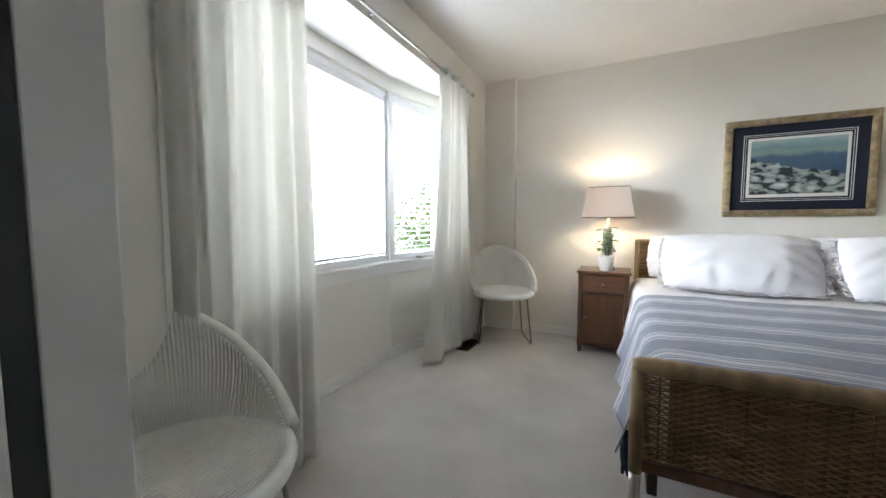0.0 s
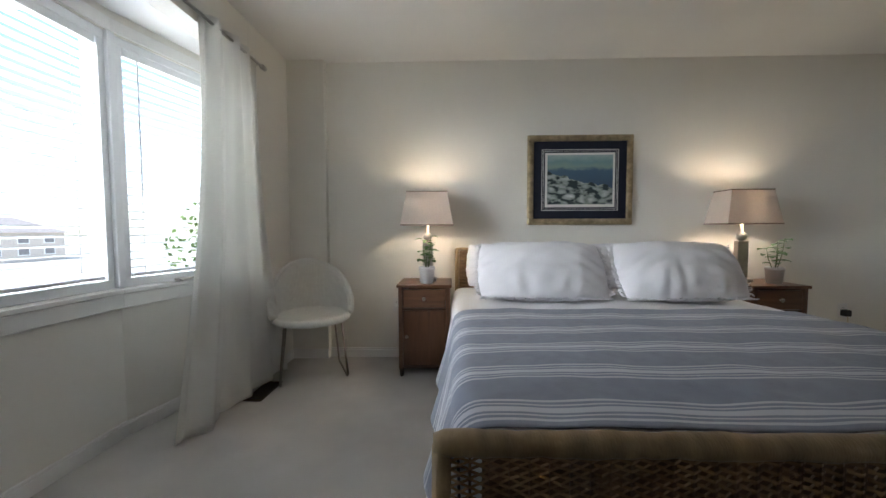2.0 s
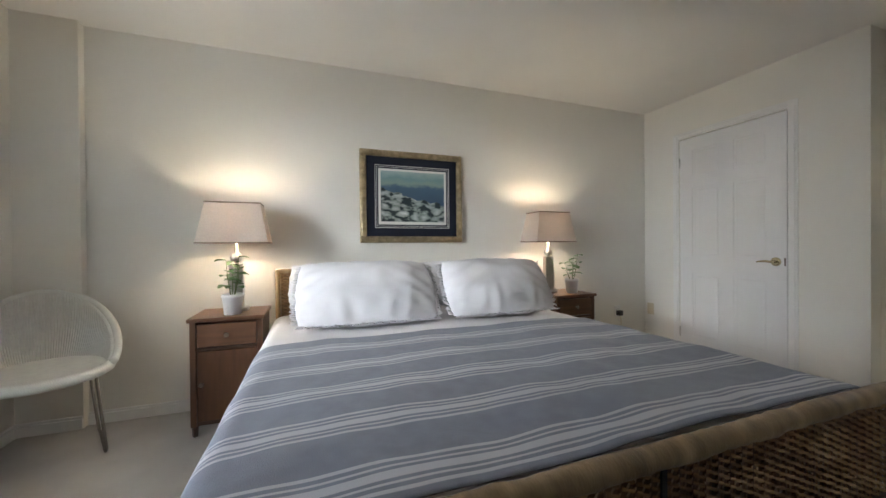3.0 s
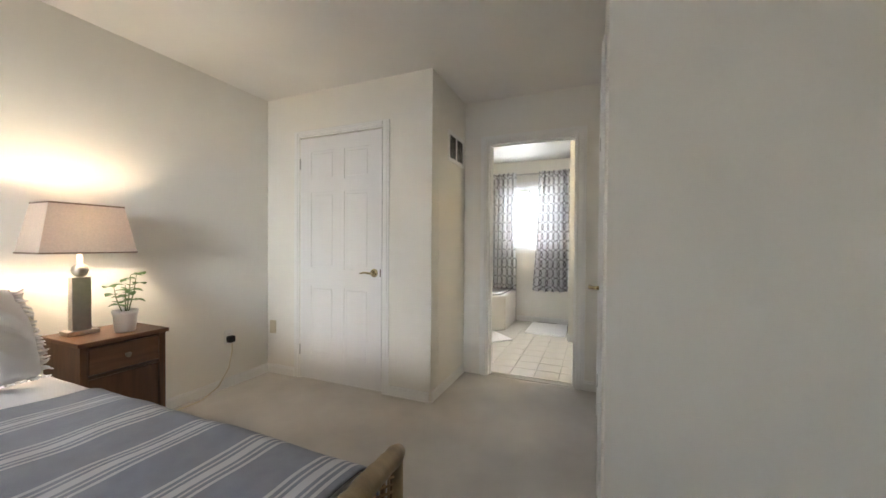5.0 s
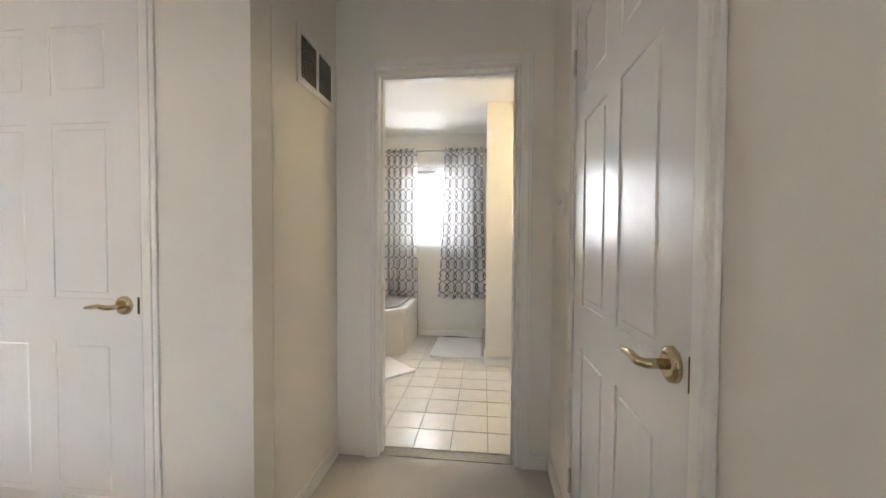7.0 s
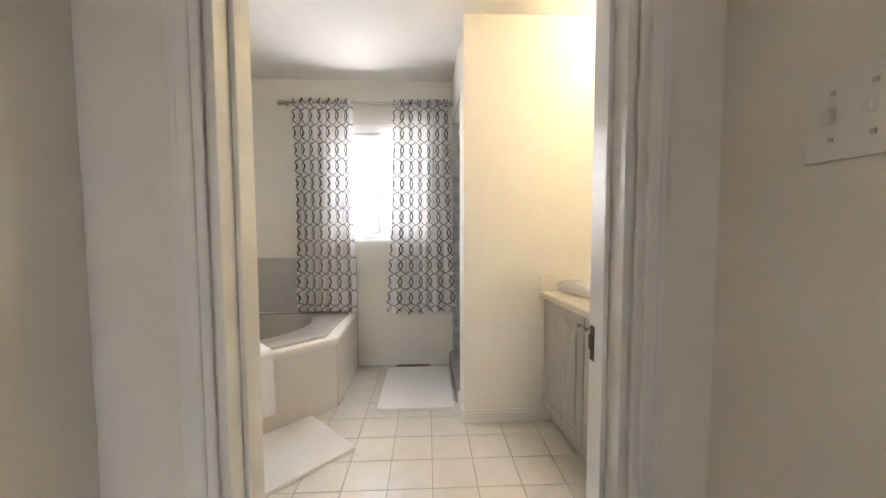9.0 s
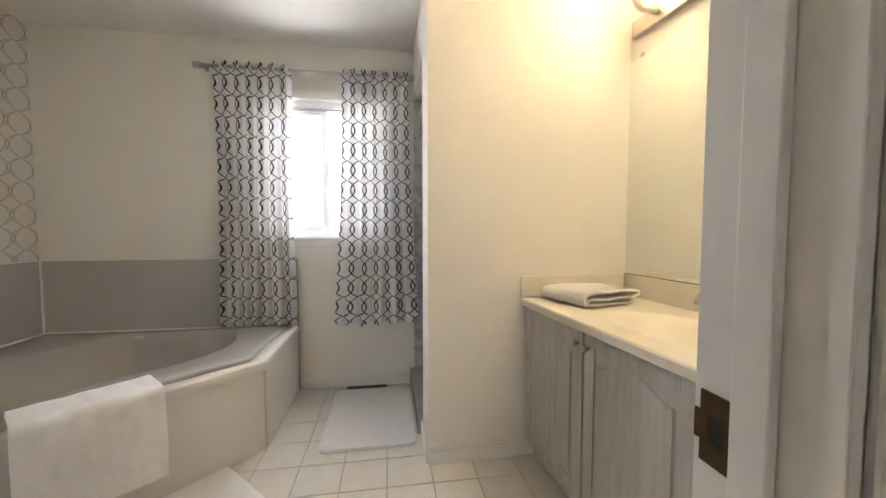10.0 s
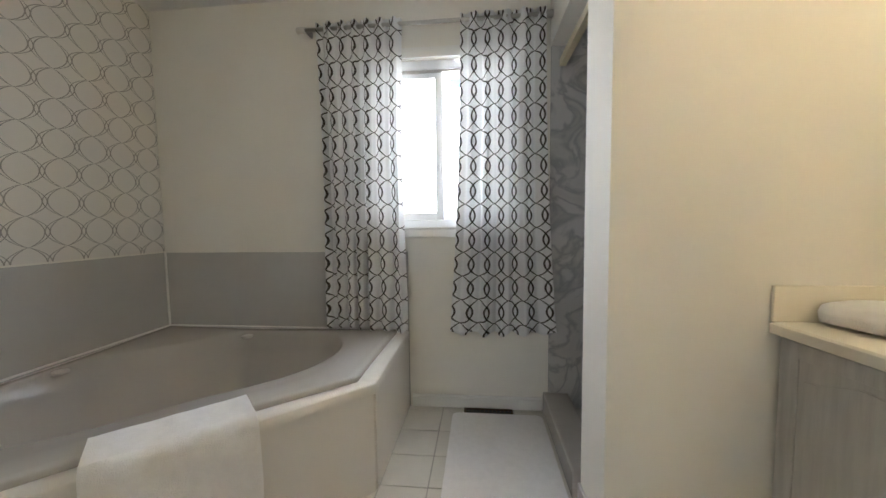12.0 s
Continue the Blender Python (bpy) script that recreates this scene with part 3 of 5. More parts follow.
ZS, ZT = 0.77, 2.04
units = list(zip(BAY[1:], BAY[2:-1]))
for i, (p, q) in enumerate(units):
    d = (Vector(q) - Vector(p)).normalized()
    n = Vector((-d.y, d.x)) * 0.004
    window_unit("window_%d" % (i + 1), Vector(p) + d * 0.012 + n, Vector(q) - d * 0.012 + n, ZS - 0.0, ZT - 0.001, "white vinyl bay window light with a raised-slat blind")
structure("trim_mullion", boxes((-1.30, -1.272, 2.535, 2.575, ZS, ZT), (-1.30, -1.272, 1.40, 1.44, ZS, ZT), bevel=0.004), VINYL)
sill = bmesh.new()
for p, q in units:
    seg_box(p, q, 0.735, 0.768, 0.12, sill, 0.004)
    d = (Vector(q) - Vector(p)).normalized()
    n = Vector((d.y, -d.x))
    seg_box(Vector(p) + n * 0.022, Vector(q) + n * 0.022, 0.738, 0.765, 0.022, sill, 0.006)
    seg_box(Vector(p) + n * 0.014, Vector(q) + n * 0.014, 0.665, 0.738, 0.0135, sill, 0.004)
    seg_box(Vector(p) + n * 0.012, Vector(q) + n * 0.012, 2.046, 2.11, 0.0115, sill, 0.004)
structure("window_sill_bay", sill, TRIM)


def blind(p, q, z0, z1, tilt, label, bunch=0):
    """Horizontal slat blind between plan points, with head rail, cords, bottom rail."""
    b = thing("window_blind", (p[0], p[1], z0), label, "blind", "slatted blinds of the bay")
    L = math.dist(p, q)
    turn = pose(p[0], p[1], 0, 0, 0, math.degrees(math.atan2(q[1] - p[1], q[0] - p[0])))

    def put(n, bm, material):
        bm.transform(turn)
        return part(n, bm, material, b)
    put("head_rail", box(0, L, -0.005, 0.035, z1 - 0.04, z1, bevel=0.003), VINYL)
    put("bottom_rail", box(0, L, 0.0, 0.03, z0, z0 + 0.018, bevel=0.004), VINYL)
    first = None
    z = z0 + 0.05
    while z < z1 - 0.05:
        if first is None:
            s = box(0, L, -0.022, 0.022, -0.0008, 0.0008)
            s.transform(Matrix.Translation((0, 0.015, 0)))
            me = bpy.data.meshes.new("slat")
            s.to_mesh(me)
            s.free()
            me.materials.append(SLAT)
            first = me
        ob = new("slat", first)
        ob.parent = b
        ob.matrix_basis = place_of(b).inverted() @ turn @ pose(0, 0, z, tilt, 0, 0)
        z += 0.042
    for cx in (0.12 * L, 0.88 * L):
        put("cord", tube([(cx, -0.010, z0 + 0.01), (cx, -0.010, z1 - 0.03)], 0.0012, 6), SLAT)
    put("tilt_wand", tube([(0.05, -0.028, z1 - 0.75), (0.05, -0.028, z1 - 0.04)], 0.004, 6), VINYL)
    return b


for i, (p, q) in enumerate(units):
    d = (Vector(q) - Vector(p)).normalized()
    n = Vector((-d.y, d.x))
    a, c = Vector(p) + d * 0.065 + n * 0.012, Vector(q) - d * 0.065 + n * 0.012
    blind(a, c, ZS + 0.05, ZT - 0.045, -12, "white horizontal slat blind, lowered with slats open")
d = thing("window_crank", (-1.2, 2.86, 0.77), "dark folding casement crank on the sill", "window crank")
part("crank", boxes((-1.215, -1.165, 2.82, 2.87, 0.769, 0.785), (-1.175, -1.155, 2.80, 2.93, 0.776, 0.786), bevel=0.003), STEEL, d)


def curtain(name, m, width, z0, z1, folds, amp, material, label, pinch=0.0, flare=0.0, seed=1, nu=180, nv=50, gather=1.35, group="", ruffle=0.0):
    """A hanging cloth: local x along the rod, y depth, z up."""
    rng = random.Random(seed)
    c = thing(name, m, label, "curtain", group)
    ph = [rng.uniform(0, 6.28) for _ in range(6)]

    def f(u, v):
        z = z0 + (z1 - z0) * v
        k = 1 - v
        w = width * (1 - pinch * math.sin(math.pi * min(1, k * 1.15)) + flare * k * k)
        x = (u - 0.5) * w + 0.012 * k * math.sin(7 * u + ph[0])
        a = amp * (0.55 + 0.45 * math.sin(2.3 * u * 3 + ph[1]) ** 2) * (0.65 + 0.5 * k)
        y = a * math.sin(2 * math.pi * folds * (u + 0.03 * math.sin(5 * u + ph[2]) + 0.012 * math.sin(3.1 * v + ph[5]))) + 0.3 * a * math.sin(2 * math.pi * folds * 2.3 * u + ph[3] + 1.5 * k)
        y += 0.02 * k * math.sin(3.3 * u + ph[4] + 2 * v)
        if z1 - z < 0.05:
            y += ruffle * math.sin(2 * math.pi * folds * 3 * u)
            z += ruffle * 0.8 * math.sin(2 * math.pi * folds * 2.2 * u + 1) * (1 if v > 0.99 else 0)
        if v < 0.02:
            z += 0.012 * math.sin(2 * math.pi * folds * u + 2) + 0.012
        return Vector((x, y, z))
    bm = grid(nu, nv, f, lambda u, v: (u * width * gather, (z1 - z0) * v))
    bm.transform(place_of(c))
    ob = part("cloth", bm, material, c, smooth=True)
    thick(ob, 0.0016, 0)
    return c


curtain("curtain", pose(-0.90, 2.93, 0, 0, 0, 90), 0.53, 0.0, 2.22, 3.5, 0.045, SHEER, "white linen curtain hanging to the carpet, gathered", pinch=0.10, flare=0.95, seed=4, group="bay window curtains")
curtain("curtain", pose(-0.90, 1.12, 0, 0, 0, 90), 0.55, 0.0, 2.22, 5, 0.036, SHEER, "white linen curtain hanging to the carpet behind the chair", pinch=0.0, flare=0.06, seed=9, group="bay window curtains")
rod = thing("curtain_rod", (-0.90, 1.9, 2.17), "slim brushed steel curtain rod on wall brackets", "curtain rod")
part("pole", tube([(-0.895, 0.72, 2.18), (-0.895, 3.27, 2.18)], 0.009, 12), STEEL, rod)
for fy in (0.71, 3.28):
    part("finial", tube([(-0.895, fy - 0.02, 2.18), (-0.895, fy + 0.02, 2.18)], 0.017, 12), STEEL, rod)
for fy in (0.78, 1.88, 3.22):
    part("bracket", boxes((-0.93, -0.905, fy - 0.008, fy + 0.008, 2.172, 2.188), (-0.93, -0.926, fy - 0.014, fy + 0.014, 2.15, 2.22), bevel=0.001), STEEL, rod)


# ---------- bed ----------
BX0, BX1, BF, BH = 0.37, 2.40, 1.525, 3.70
bed = thing("bed", (1.385, 2.6, 0), "king-size bed with woven rattan headboard and footboard", "bed")


def weave(x0, x1, y, z0, z1, pitch, stake, bulge=0.006):
    """Flat strands woven over upright stakes, one joined mesh."""
    bm = bmesh.new()
    n = int((x1 - x0) / stake)
    rows = int((z1 - z0) / pitch)
    rng = random.Random(5)
    for r in range(rows):
        z = z0 + (r + 0.5) * pitch
        h = pitch * 0.36
        prev = None
        for i in range(n + 1):
            x = x0 + (x1 - x0) * i / n
            off = bulge * (1 if (i + r) % 2 else -1)
            zz = z + rng.uniform(-0.0014, 0.0014)
            ring = [bm.verts.new((x, y + off - 0.0016, zz - h)), bm.verts.new((x, y + off - 0.0024, zz)), bm.verts.new((x, y + off - 0.0016, zz + h)), bm.verts.new((x, y + off + 0.0018, zz))]
            if prev:
                for k in range(4):
                    bm.faces.new((prev[k], ring[k], ring[(k + 1) % 4], prev[(k + 1) % 4]))
            prev = ring
    return bm


def stakes(x0, x1, y, z0, z1, stake):
    bm = bmesh.new()
    n = int((x1 - x0) / stake)
    for i in range(n + 1):
        x = x0 + (x1 - x0) * i / n
        add_box(bm, x - 0.003, x + 0.003, y - 0.003, y + 0.003, z0, z1)
    return bm


def wrapped_roll(x0, x1, y, z, r):
    """A thick bundled cane roll, lumpy where it is bound."""
    n = 90
    rng = random.Random(3)
    pts, rad = [], []
    for i in range(n + 1):
        pts.append((x0 + (x1 - x0) * i / n, y + rng.uniform(-1, 1) * 0.0015, z + rng.uniform(-1, 1) * 0.002))
        rad.append(r * (1 + 0.05 * math.sin(i * 0.55) + 0.03 * rng.uniform(-1, 1)))
    rad[0] = rad[-1] = r * 0.7
    return tube(pts, rad, 14)


tagged(part("footboard_weave", weave(BX0 + 0.03, BX1 - 0.03, BF, 0.30, 0.585, 0.0095, 0.021), RATTAN, bed, "woven brown rattan panel"), kind="stuff")
tagged(part("stake_lattice", stakes(BX0 + 0.03, BX1 - 0.03, BF, 0.29, 0.60, 0.042), RATTANDARK, bed), kind="stuff")
part("footboard_backing", box(BX0 + 0.10, BX1 - 0.10, BF + 0.012, BF + 0.02, 0.295, 0.58), RATTANDARK, bed)
part("footboard_roll", wrapped_roll(BX0 - 0.005, BX1 + 0.01, BF, 0.605, 0.027), WRAP, bed, "bound cane top roll", smooth=True)
for px in (BX0 + 0.012, BX1 - 0.012):
    part("footboard_post", tube([(px, BF, 0.25), (px, BF, 0.40), (px, BF, 0.60)], [0.02, 0.022, 0.02], 12), WRAP, bed, smooth=True)
    part("leg", tube([(px, BF, 0.0), (px, BF, 0.26)], 0.018, 12), STEEL, bed)
    part("headboard_leg", box(px - 0.02, px + 0.02, BH - 0.02, BH + 0.02, 0, 0.3, bevel=0.003), DARKWOOD, bed)
part("footboard_rail", box(BX0 + 0.03, BX1 - 0.03, BF - 0.012, BF + 0.012, 0.258, 0.295, bevel=0.004), WOOD, bed)
part("footboard_strap", box(1.36, 1.375, BF - 0.014, BF - 0.009, 0.30, 0.585), BLACK, bed)
tagged(part("headboard_weave", weave(BX0 + 0.08, BX1 - 0.06, BH, 0.35, 0.895, 0.012, 0.024), RATTAN, bed, "woven rattan panel"), kind="stuff")
part("headboard_backing", box(BX0 + 0.09, BX1 - 0.07, BH + 0.012, BH + 0.02, 0.30, 0.89), RATTANDARK, bed)
part("headboard_roll", wrapped_roll(BX0 + 0.06, BX1 - 0.03, BH, 0.905, 0.014), WRAP, bed, smooth=True)
for px in (BX0 + 0.068, BX1 - 0.045):
    part("headboard_post", tube([(px, BH, 0.28), (px, BH, 0.91)], 0.016, 10), WRAP, bed, smooth=True)
for px in (BX0 + 0.05, BX1 - 0.08):
    part("side_rail", box(px, px + 0.03, BF + 0.03, BH - 0.02, 0.16, 0.279, bevel=0.004), DARKWOOD, bed)
mattress = thing("mattress", (1.385, 2.6, 0.2), "white mattress and box spring on the bed frame", "mattress")
part("box_spring", box(BX0 + 0.06, BX1 - 0.06, BF + 0.045, BH - 0.03, 0.28, 0.36, bevel=0.02, seg=3), SHEET, mattress)
part("cushion", box(BX0 + 0.055, BX1 - 0.055, BF + 0.04, BH - 0.025, 0.362, 0.585, bevel=0.05, seg=4), SHEET, mattress, smooth=True)


def spread(y0, y1, top, drop_l, drop_r, out, seed, nu=120, nv=90, wrinkle=0.006, taper=0.0):
    """A cover laid over the bed and hanging down both long sides; u across, v along."""
    x0, x1 = BX0 + 0.035, BX1 - 0.035
    R = 0.075

    def f(u, v):
        y = y0 + (y1 - y0) * v
        flat = x1 - x0
        arc = R * math.pi / 2
        total = drop_l + drop_r + flat - 2 * R + 2 * arc
        s = u * total
        if s < drop_l:
            x, z = x0, top - R - (drop_l - s)
        elif s < drop_l + arc:
            a = (s - drop_l) / R
            x, z = x0 + R - R * math.cos(a), top - R + R * math.sin(a)
        elif s < drop_l + arc + flat - 2 * R:
            x, z = x0 + R + (s - drop_l - arc), top
        elif s < drop_l + 2 * arc + flat - 2 * R:
            a = (s - drop_l - arc - flat + 2 * R) / R
            x, z = x1 - R + R * math.sin(a), top - R + R * math.cos(a)
        else:
            x, z = x1, top - R - (s - drop_l - 2 * arc - flat + 2 * R)
        w = noise.noise((x * 2.2 + seed, y * 2.6, z * 2)) * wrinkle + noise.noise((x * 7, y * 7 + seed, 3)) * wrinkle * 0.5
        hang = max(0.0, top - R - z)
        sgn = -1 if u < 0.5 else 1
        x += sgn * (out * hang + 0.018 * hang / 0.3 * math.sin(y * 17 + seed) + w * (1 if hang > 0 else 0))
        if hang == 0:
            z += w * 1.6 - 0.012 * ((x - 1.385) / 1.0) ** 4
        return Vector((x, y, z))
    return grid(nu, nv, f, lambda u, v: (u * 2.6, (y1 - y0) * v))


sh = thing("bed_sheet", (1.385, 3.1, 0.6), "white cotton sheet over the mattress", "sheet")
ob = part("cloth", spread(BF + 0.06, BH - 0.04, 0.597, 0.30, 0.30, 0.10, 2.0), SHEET, sh, smooth=True)
thick(ob, 0.004, 1)
bl = thing("blanket", (1.385, 2.2, 0.61), "blue-grey woven blanket with white stripes laid across the bed", "blanket")
ob = part("cloth", spread(BF + 0.045, 2.80, 0.612, 0.27, 0.27, 0.26, 7.0, 160, 120, 0.008), STRIPES, bl, smooth=True)
thick(ob, 0.005, 1)
fr = bmesh.new()
rng = random.Random(8)
for i in range(26):
    fx, fy = BX0 - 0.005 + rng.uniform(-0.012, 0.012), BF + 0.05 + i * 0.0042
    tube([(fx, fy, 0.30), (fx - 0.01, fy + rng.uniform(-0.01, 0.01), 0.25), (fx + rng.uniform(-0.012, 0.012), fy, 0.20 + rng.uniform(-0.02, 0.02))], 0.006, 5, fr)
part("fringe", fr, NAVY, bl, "navy blue corner fringe")


def pillow(m, w, h, t, seed, label, fringe=True):
    """A plump pillow standing: local x width, z height, y thickness."""
    p = thing("pillow", m, label, "pillow", "pillows on the bed")
    W = place_of(p)

    def face(side):
        def f(u, v):
            a, b = 2 * u - 1, 2 * v - 1
            body = ((1 - abs(a) ** 2.2) * (1 - abs(b) ** 2.2)) ** 0.55
            rim = noise.noise((u * 9 + seed, v * 9, 7)) * 0.010
            a, b = a * math.sqrt(1 - 0.20 * b * b), b * math.sqrt(1 - 0.24 * a * a)
            x = a * (w / 2 * (1 - 0.075 * (1 - b * b) * abs(a) - 0.03 * max(0, b)) + rim)
            z = h / 2 + b * (h / 2 * (1 - (0.10 if b > 0 else 0.03) * (1 - a * a) * abs(b)) + rim)
            folds = math.sin(a * 21 + 2.5 * noise.noise((u * 5, v * 2, seed)) + seed) * max(0, -b) ** 1.4 * 0.11
            corner = math.sin((abs(a) + b) * 15 + seed) * abs(a) ** 2 * 0.10 * (1 - abs(b))
            wr = noise.noise((u * 2.4 + seed, v * 2.4, side)) * 0.22 + noise.noise((u * 7 + seed, v * 5, side)) * 0.10
            return Vector((x, side * (t / 2 * body * (1 + wr + folds + corner) + 0.003), z))
        return f
    bm = grid(80, 52, face(-1))
    join(bm, grid(80, 52, face(1)))
    bmesh.ops.recalc_face_normals(bm, faces=bm.faces[:])
    bm.transform(W)
    part("cover", bm, PILLOW, p, smooth=True)
    if fringe:
        fr, rg = bmesh.new(), random.Random(seed)
        for i in range(54):
            x = 0.92 * (-w / 2 + w * (i + 0.5) / 54)
            tube([(x, -0.02, 0.012), (x + rg.uniform(-0.008, 0.008), -0.035, 0.004), (x + rg.uniform(-0.012, 0.012), -0.05, 0.0)], [0.005, 0.0045, 0.003], 5, fr)
        for i in range(30):
            z = 0.05 + (h - 0.10) * i / 29
            for sd in (-1, 1):
                b = 2 * z / h - 1
                a = math.sqrt(1 - 0.20 * b * b)
                x = sd * a * w / 2 * (1 - 0.075 * (1 - b * b) * a - 0.03 * max(0, b))
                tube([(x - sd * 0.01, 0, z), (x + sd * 0.012, rg.uniform(-0.008, 0.008), z + rg.uniform(-0.006, 0.006)), (x + sd * rg.uniform(0.018, 0.032), rg.uniform(-0.012, 0.012), z + rg.uniform(-0.012, 0.008))], [0.006, 0.006, 0.003], 5, fr)
        join(fr, grid(120, 4, lambda u, v: Vector((w * 0.90 * (u - 0.5), -0.012 - 0.035 * v + 0.006 * v * math.sin(u * 60 + seed), 0.016 - 0.012 * v + 0.010 * v * math.sin(u * 95 + 3 * math.sin(u * 17 + seed))))))
        fr.transform(W)
        part("fringe", fr, PILLOW, p, "short white thread fringe")
    return p


pillow(pose(0.90, 3.58, 0.60, -14, 0, 0), 0.84, 0.38, 0.16, 11, "white cotton pillow leaning on the rattan headboard", False)
pillow(pose(1.80, 3.58, 0.60, -14, 0, 0), 0.84, 0.38, 0.16, 13, "white cotton pillow leaning on the rattan headboard", False)
pillow(pose(0.985, 3.04, 0.606, -35, 0, -1), 0.90, 0.46, 0.25, 3, "white fringed pillow leaning on the pillow behind it")
pillow(pose(1.875, 3.03, 0.606, -35, 0, 2), 0.87, 0.46, 0.26, 6, "white fringed pillow leaning on the pillow behind it")


# ---------- nightstands, lamps, plants ----------
def nightstand(at):
    """Local origin: the middle of the base; front faces -y."""
    x, y = at
    n = thing("nightstand", (x, y, 0), "brown wooden nightstand with one drawer and a door", "nightstand", "nightstands beside the bed")
    w, d, h = 0.37, 0.36, 0.672
    x0, x1, y0, y1 = x - w / 2, x + w / 2, y - d / 2, y + d / 2
    part("top", box(x0 - 0.012, x1 + 0.012, y0 - 0.014, y1, h - 0.022, h, bevel=0.004), WOODTOP, n)
    part("side", box(x0, x0 + 0.03, y0, y1, 0.06, h - 0.023, bevel=0.002), WOOD, n)
    part("side", box(x1 - 0.03, x1, y0, y1, 0.06, h - 0.023, bevel=0.002), WOOD, n)
    part("back", box(x0 + 0.03, x1 - 0.03, y1 - 0.012, y1, 0.06, h - 0.023), WOOD, n)
    part("shelf", box(x0 + 0.03, x1 - 0.03, y0 + 0.012, y1 - 0.013, 0.06, 0.08), DARKWOOD, n)
    part("divider", box(x0 + 0.03, x1 - 0.03, y0 + 0.006, y1 - 0.013, 0.487, 0.50), DARKWOOD, n)
    dr = part("drawer", box(x0 + 0.034, x1 - 0.034, y0 + 0.001, y0 + 0.02, 0.505, h - 0.036, bevel=0.004), WOODTOP, n)
    part("knob", tube([(x, y0 + 0.002, 0.572), (x, y0 - 0.014, 0.572), (x, y0 - 0.02, 0.572), (x, y0 - 0.026, 0.572)], [0.006, 0.007, 0.014, 0.010], 14), CHROME, dr, "dark metal knob")
    dd = part("door", boxes((x0 + 0.034, x1 - 0.034, y0 + 0.004, y0 + 0.02, 0.085, 0.482), bevel=0.003), WOOD, n)
    part("knob", tube([(x0 + 0.06, y0 + 0.004, 0.30), (x0 + 0.06, y0 - 0.014, 0.30), (x0 + 0.06, y0 - 0.02, 0.30), (x0 + 0.06, y0 - 0.026, 0.30)], [0.006, 0.007, 0.013, 0.009], 14), CHROME, dd, "dark metal knob")
    for lx in (x0 + 0.018, x1 - 0.018):
        for ly in (y0 + 0.02, y1 - 0.02):
            part("leg", tube([(lx, ly, 0.0), (lx, ly, 0.075)], [0.014, 0.019], 4), DARKWOOD, n)
    return n


ns = nightstand((0.20, 3.505))
copy_thing(ns, pose(2.655, 3.475, 0))


def table_lamp(at):
    x, y, z = at
    t = thing("table_lamp", at, "lit table lamp with a tapered beige shade and silver base", "lamp", "table lamps beside the bed")
    part("base", box(x - 0.065, x + 0.065, y - 0.045, y + 0.045, z, z + 0.022, bevel=0.003), STEEL, t)
    part("stem", boxes((x - 0.04, x + 0.04, y - 0.022, y + 0.022, z + 0.022, z + 0.30), bevel=0.004), STEEL, t, "square silver column")
    part("ball", lathe(x, y, [(0.012, z + 0.30), (0.03, z + 0.315), (0.036, z + 0.335), (0.03, z + 0.355), (0.012, z + 0.37), (0.012, z + 0.43)], 20), STEEL, t)
    a, b, h0, h1 = 0.195, 0.15, 1.10 - 0.672 + z, 1.346 - 0.672 + z
    da, db = 0.125, 0.095
    bm = bmesh.new()
    lo = [bm.verts.new((x + sx * a, y + sy * da, h0)) for sx, sy in ((-1, -1), (1, -1), (1, 1), (-1, 1))]
    hi = [bm.verts.new((x + sx * b, y + sy * db, h1)) for sx, sy in ((-1, -1), (1, -1), (1, 1), (-1, 1))]
    for k in range(4):
        bm.faces.new((lo[k], lo[(k + 1) % 4], hi[(k + 1) % 4], hi[k]))
    s = part("shade", bm, SHADE, t, "beige linen shade")
    thick(s, 0.002)
    for r0, d0, zz in ((a + 0.001, da + 0.001, h0), (b + 0.001, db + 0.001, h1)):
        part("binding", boxes((x - r0, x + r0, y - d0 - 0.001, y - d0 + 0.002, zz - 0.004, zz + 0.004), (x - r0, x + r0, y + d0 - 0.002, y + d0 + 0.001, zz - 0.004, zz + 0.004),
                              (x - r0 - 0.001, x - r0 + 0.002, y - d0, y + d0, zz - 0.004, zz + 0.004), (x + r0 - 0.002, x + r0 + 0.001, y - d0, y + d0, zz - 0.004, zz + 0.004)), SHADEBAND, s)
    part("finial", tube([(x, y, h1 - 0.03), (x, y, h1 + 0.006), (x, y, h1 + 0.016)], [0.004, 0.006, 0.003], 8), STEEL, t)
    part("harp", tube([(x - 0.02, y, z + 0.42), (x - 0.06, y, z + 0.50), (x - 0.055, y, z + 0.60), (x, y, h1 - 0.025), (x + 0.055, y, z + 0.60), (x + 0.06, y, z + 0.50), (x + 0.02, y, z + 0.42)], 0.002, 6), STEEL, t)
    return t


tl = table_lamp((0.215, 3.54, 0.672))
copy_thing(tl, pose(2.57, 3.54, 0.672))


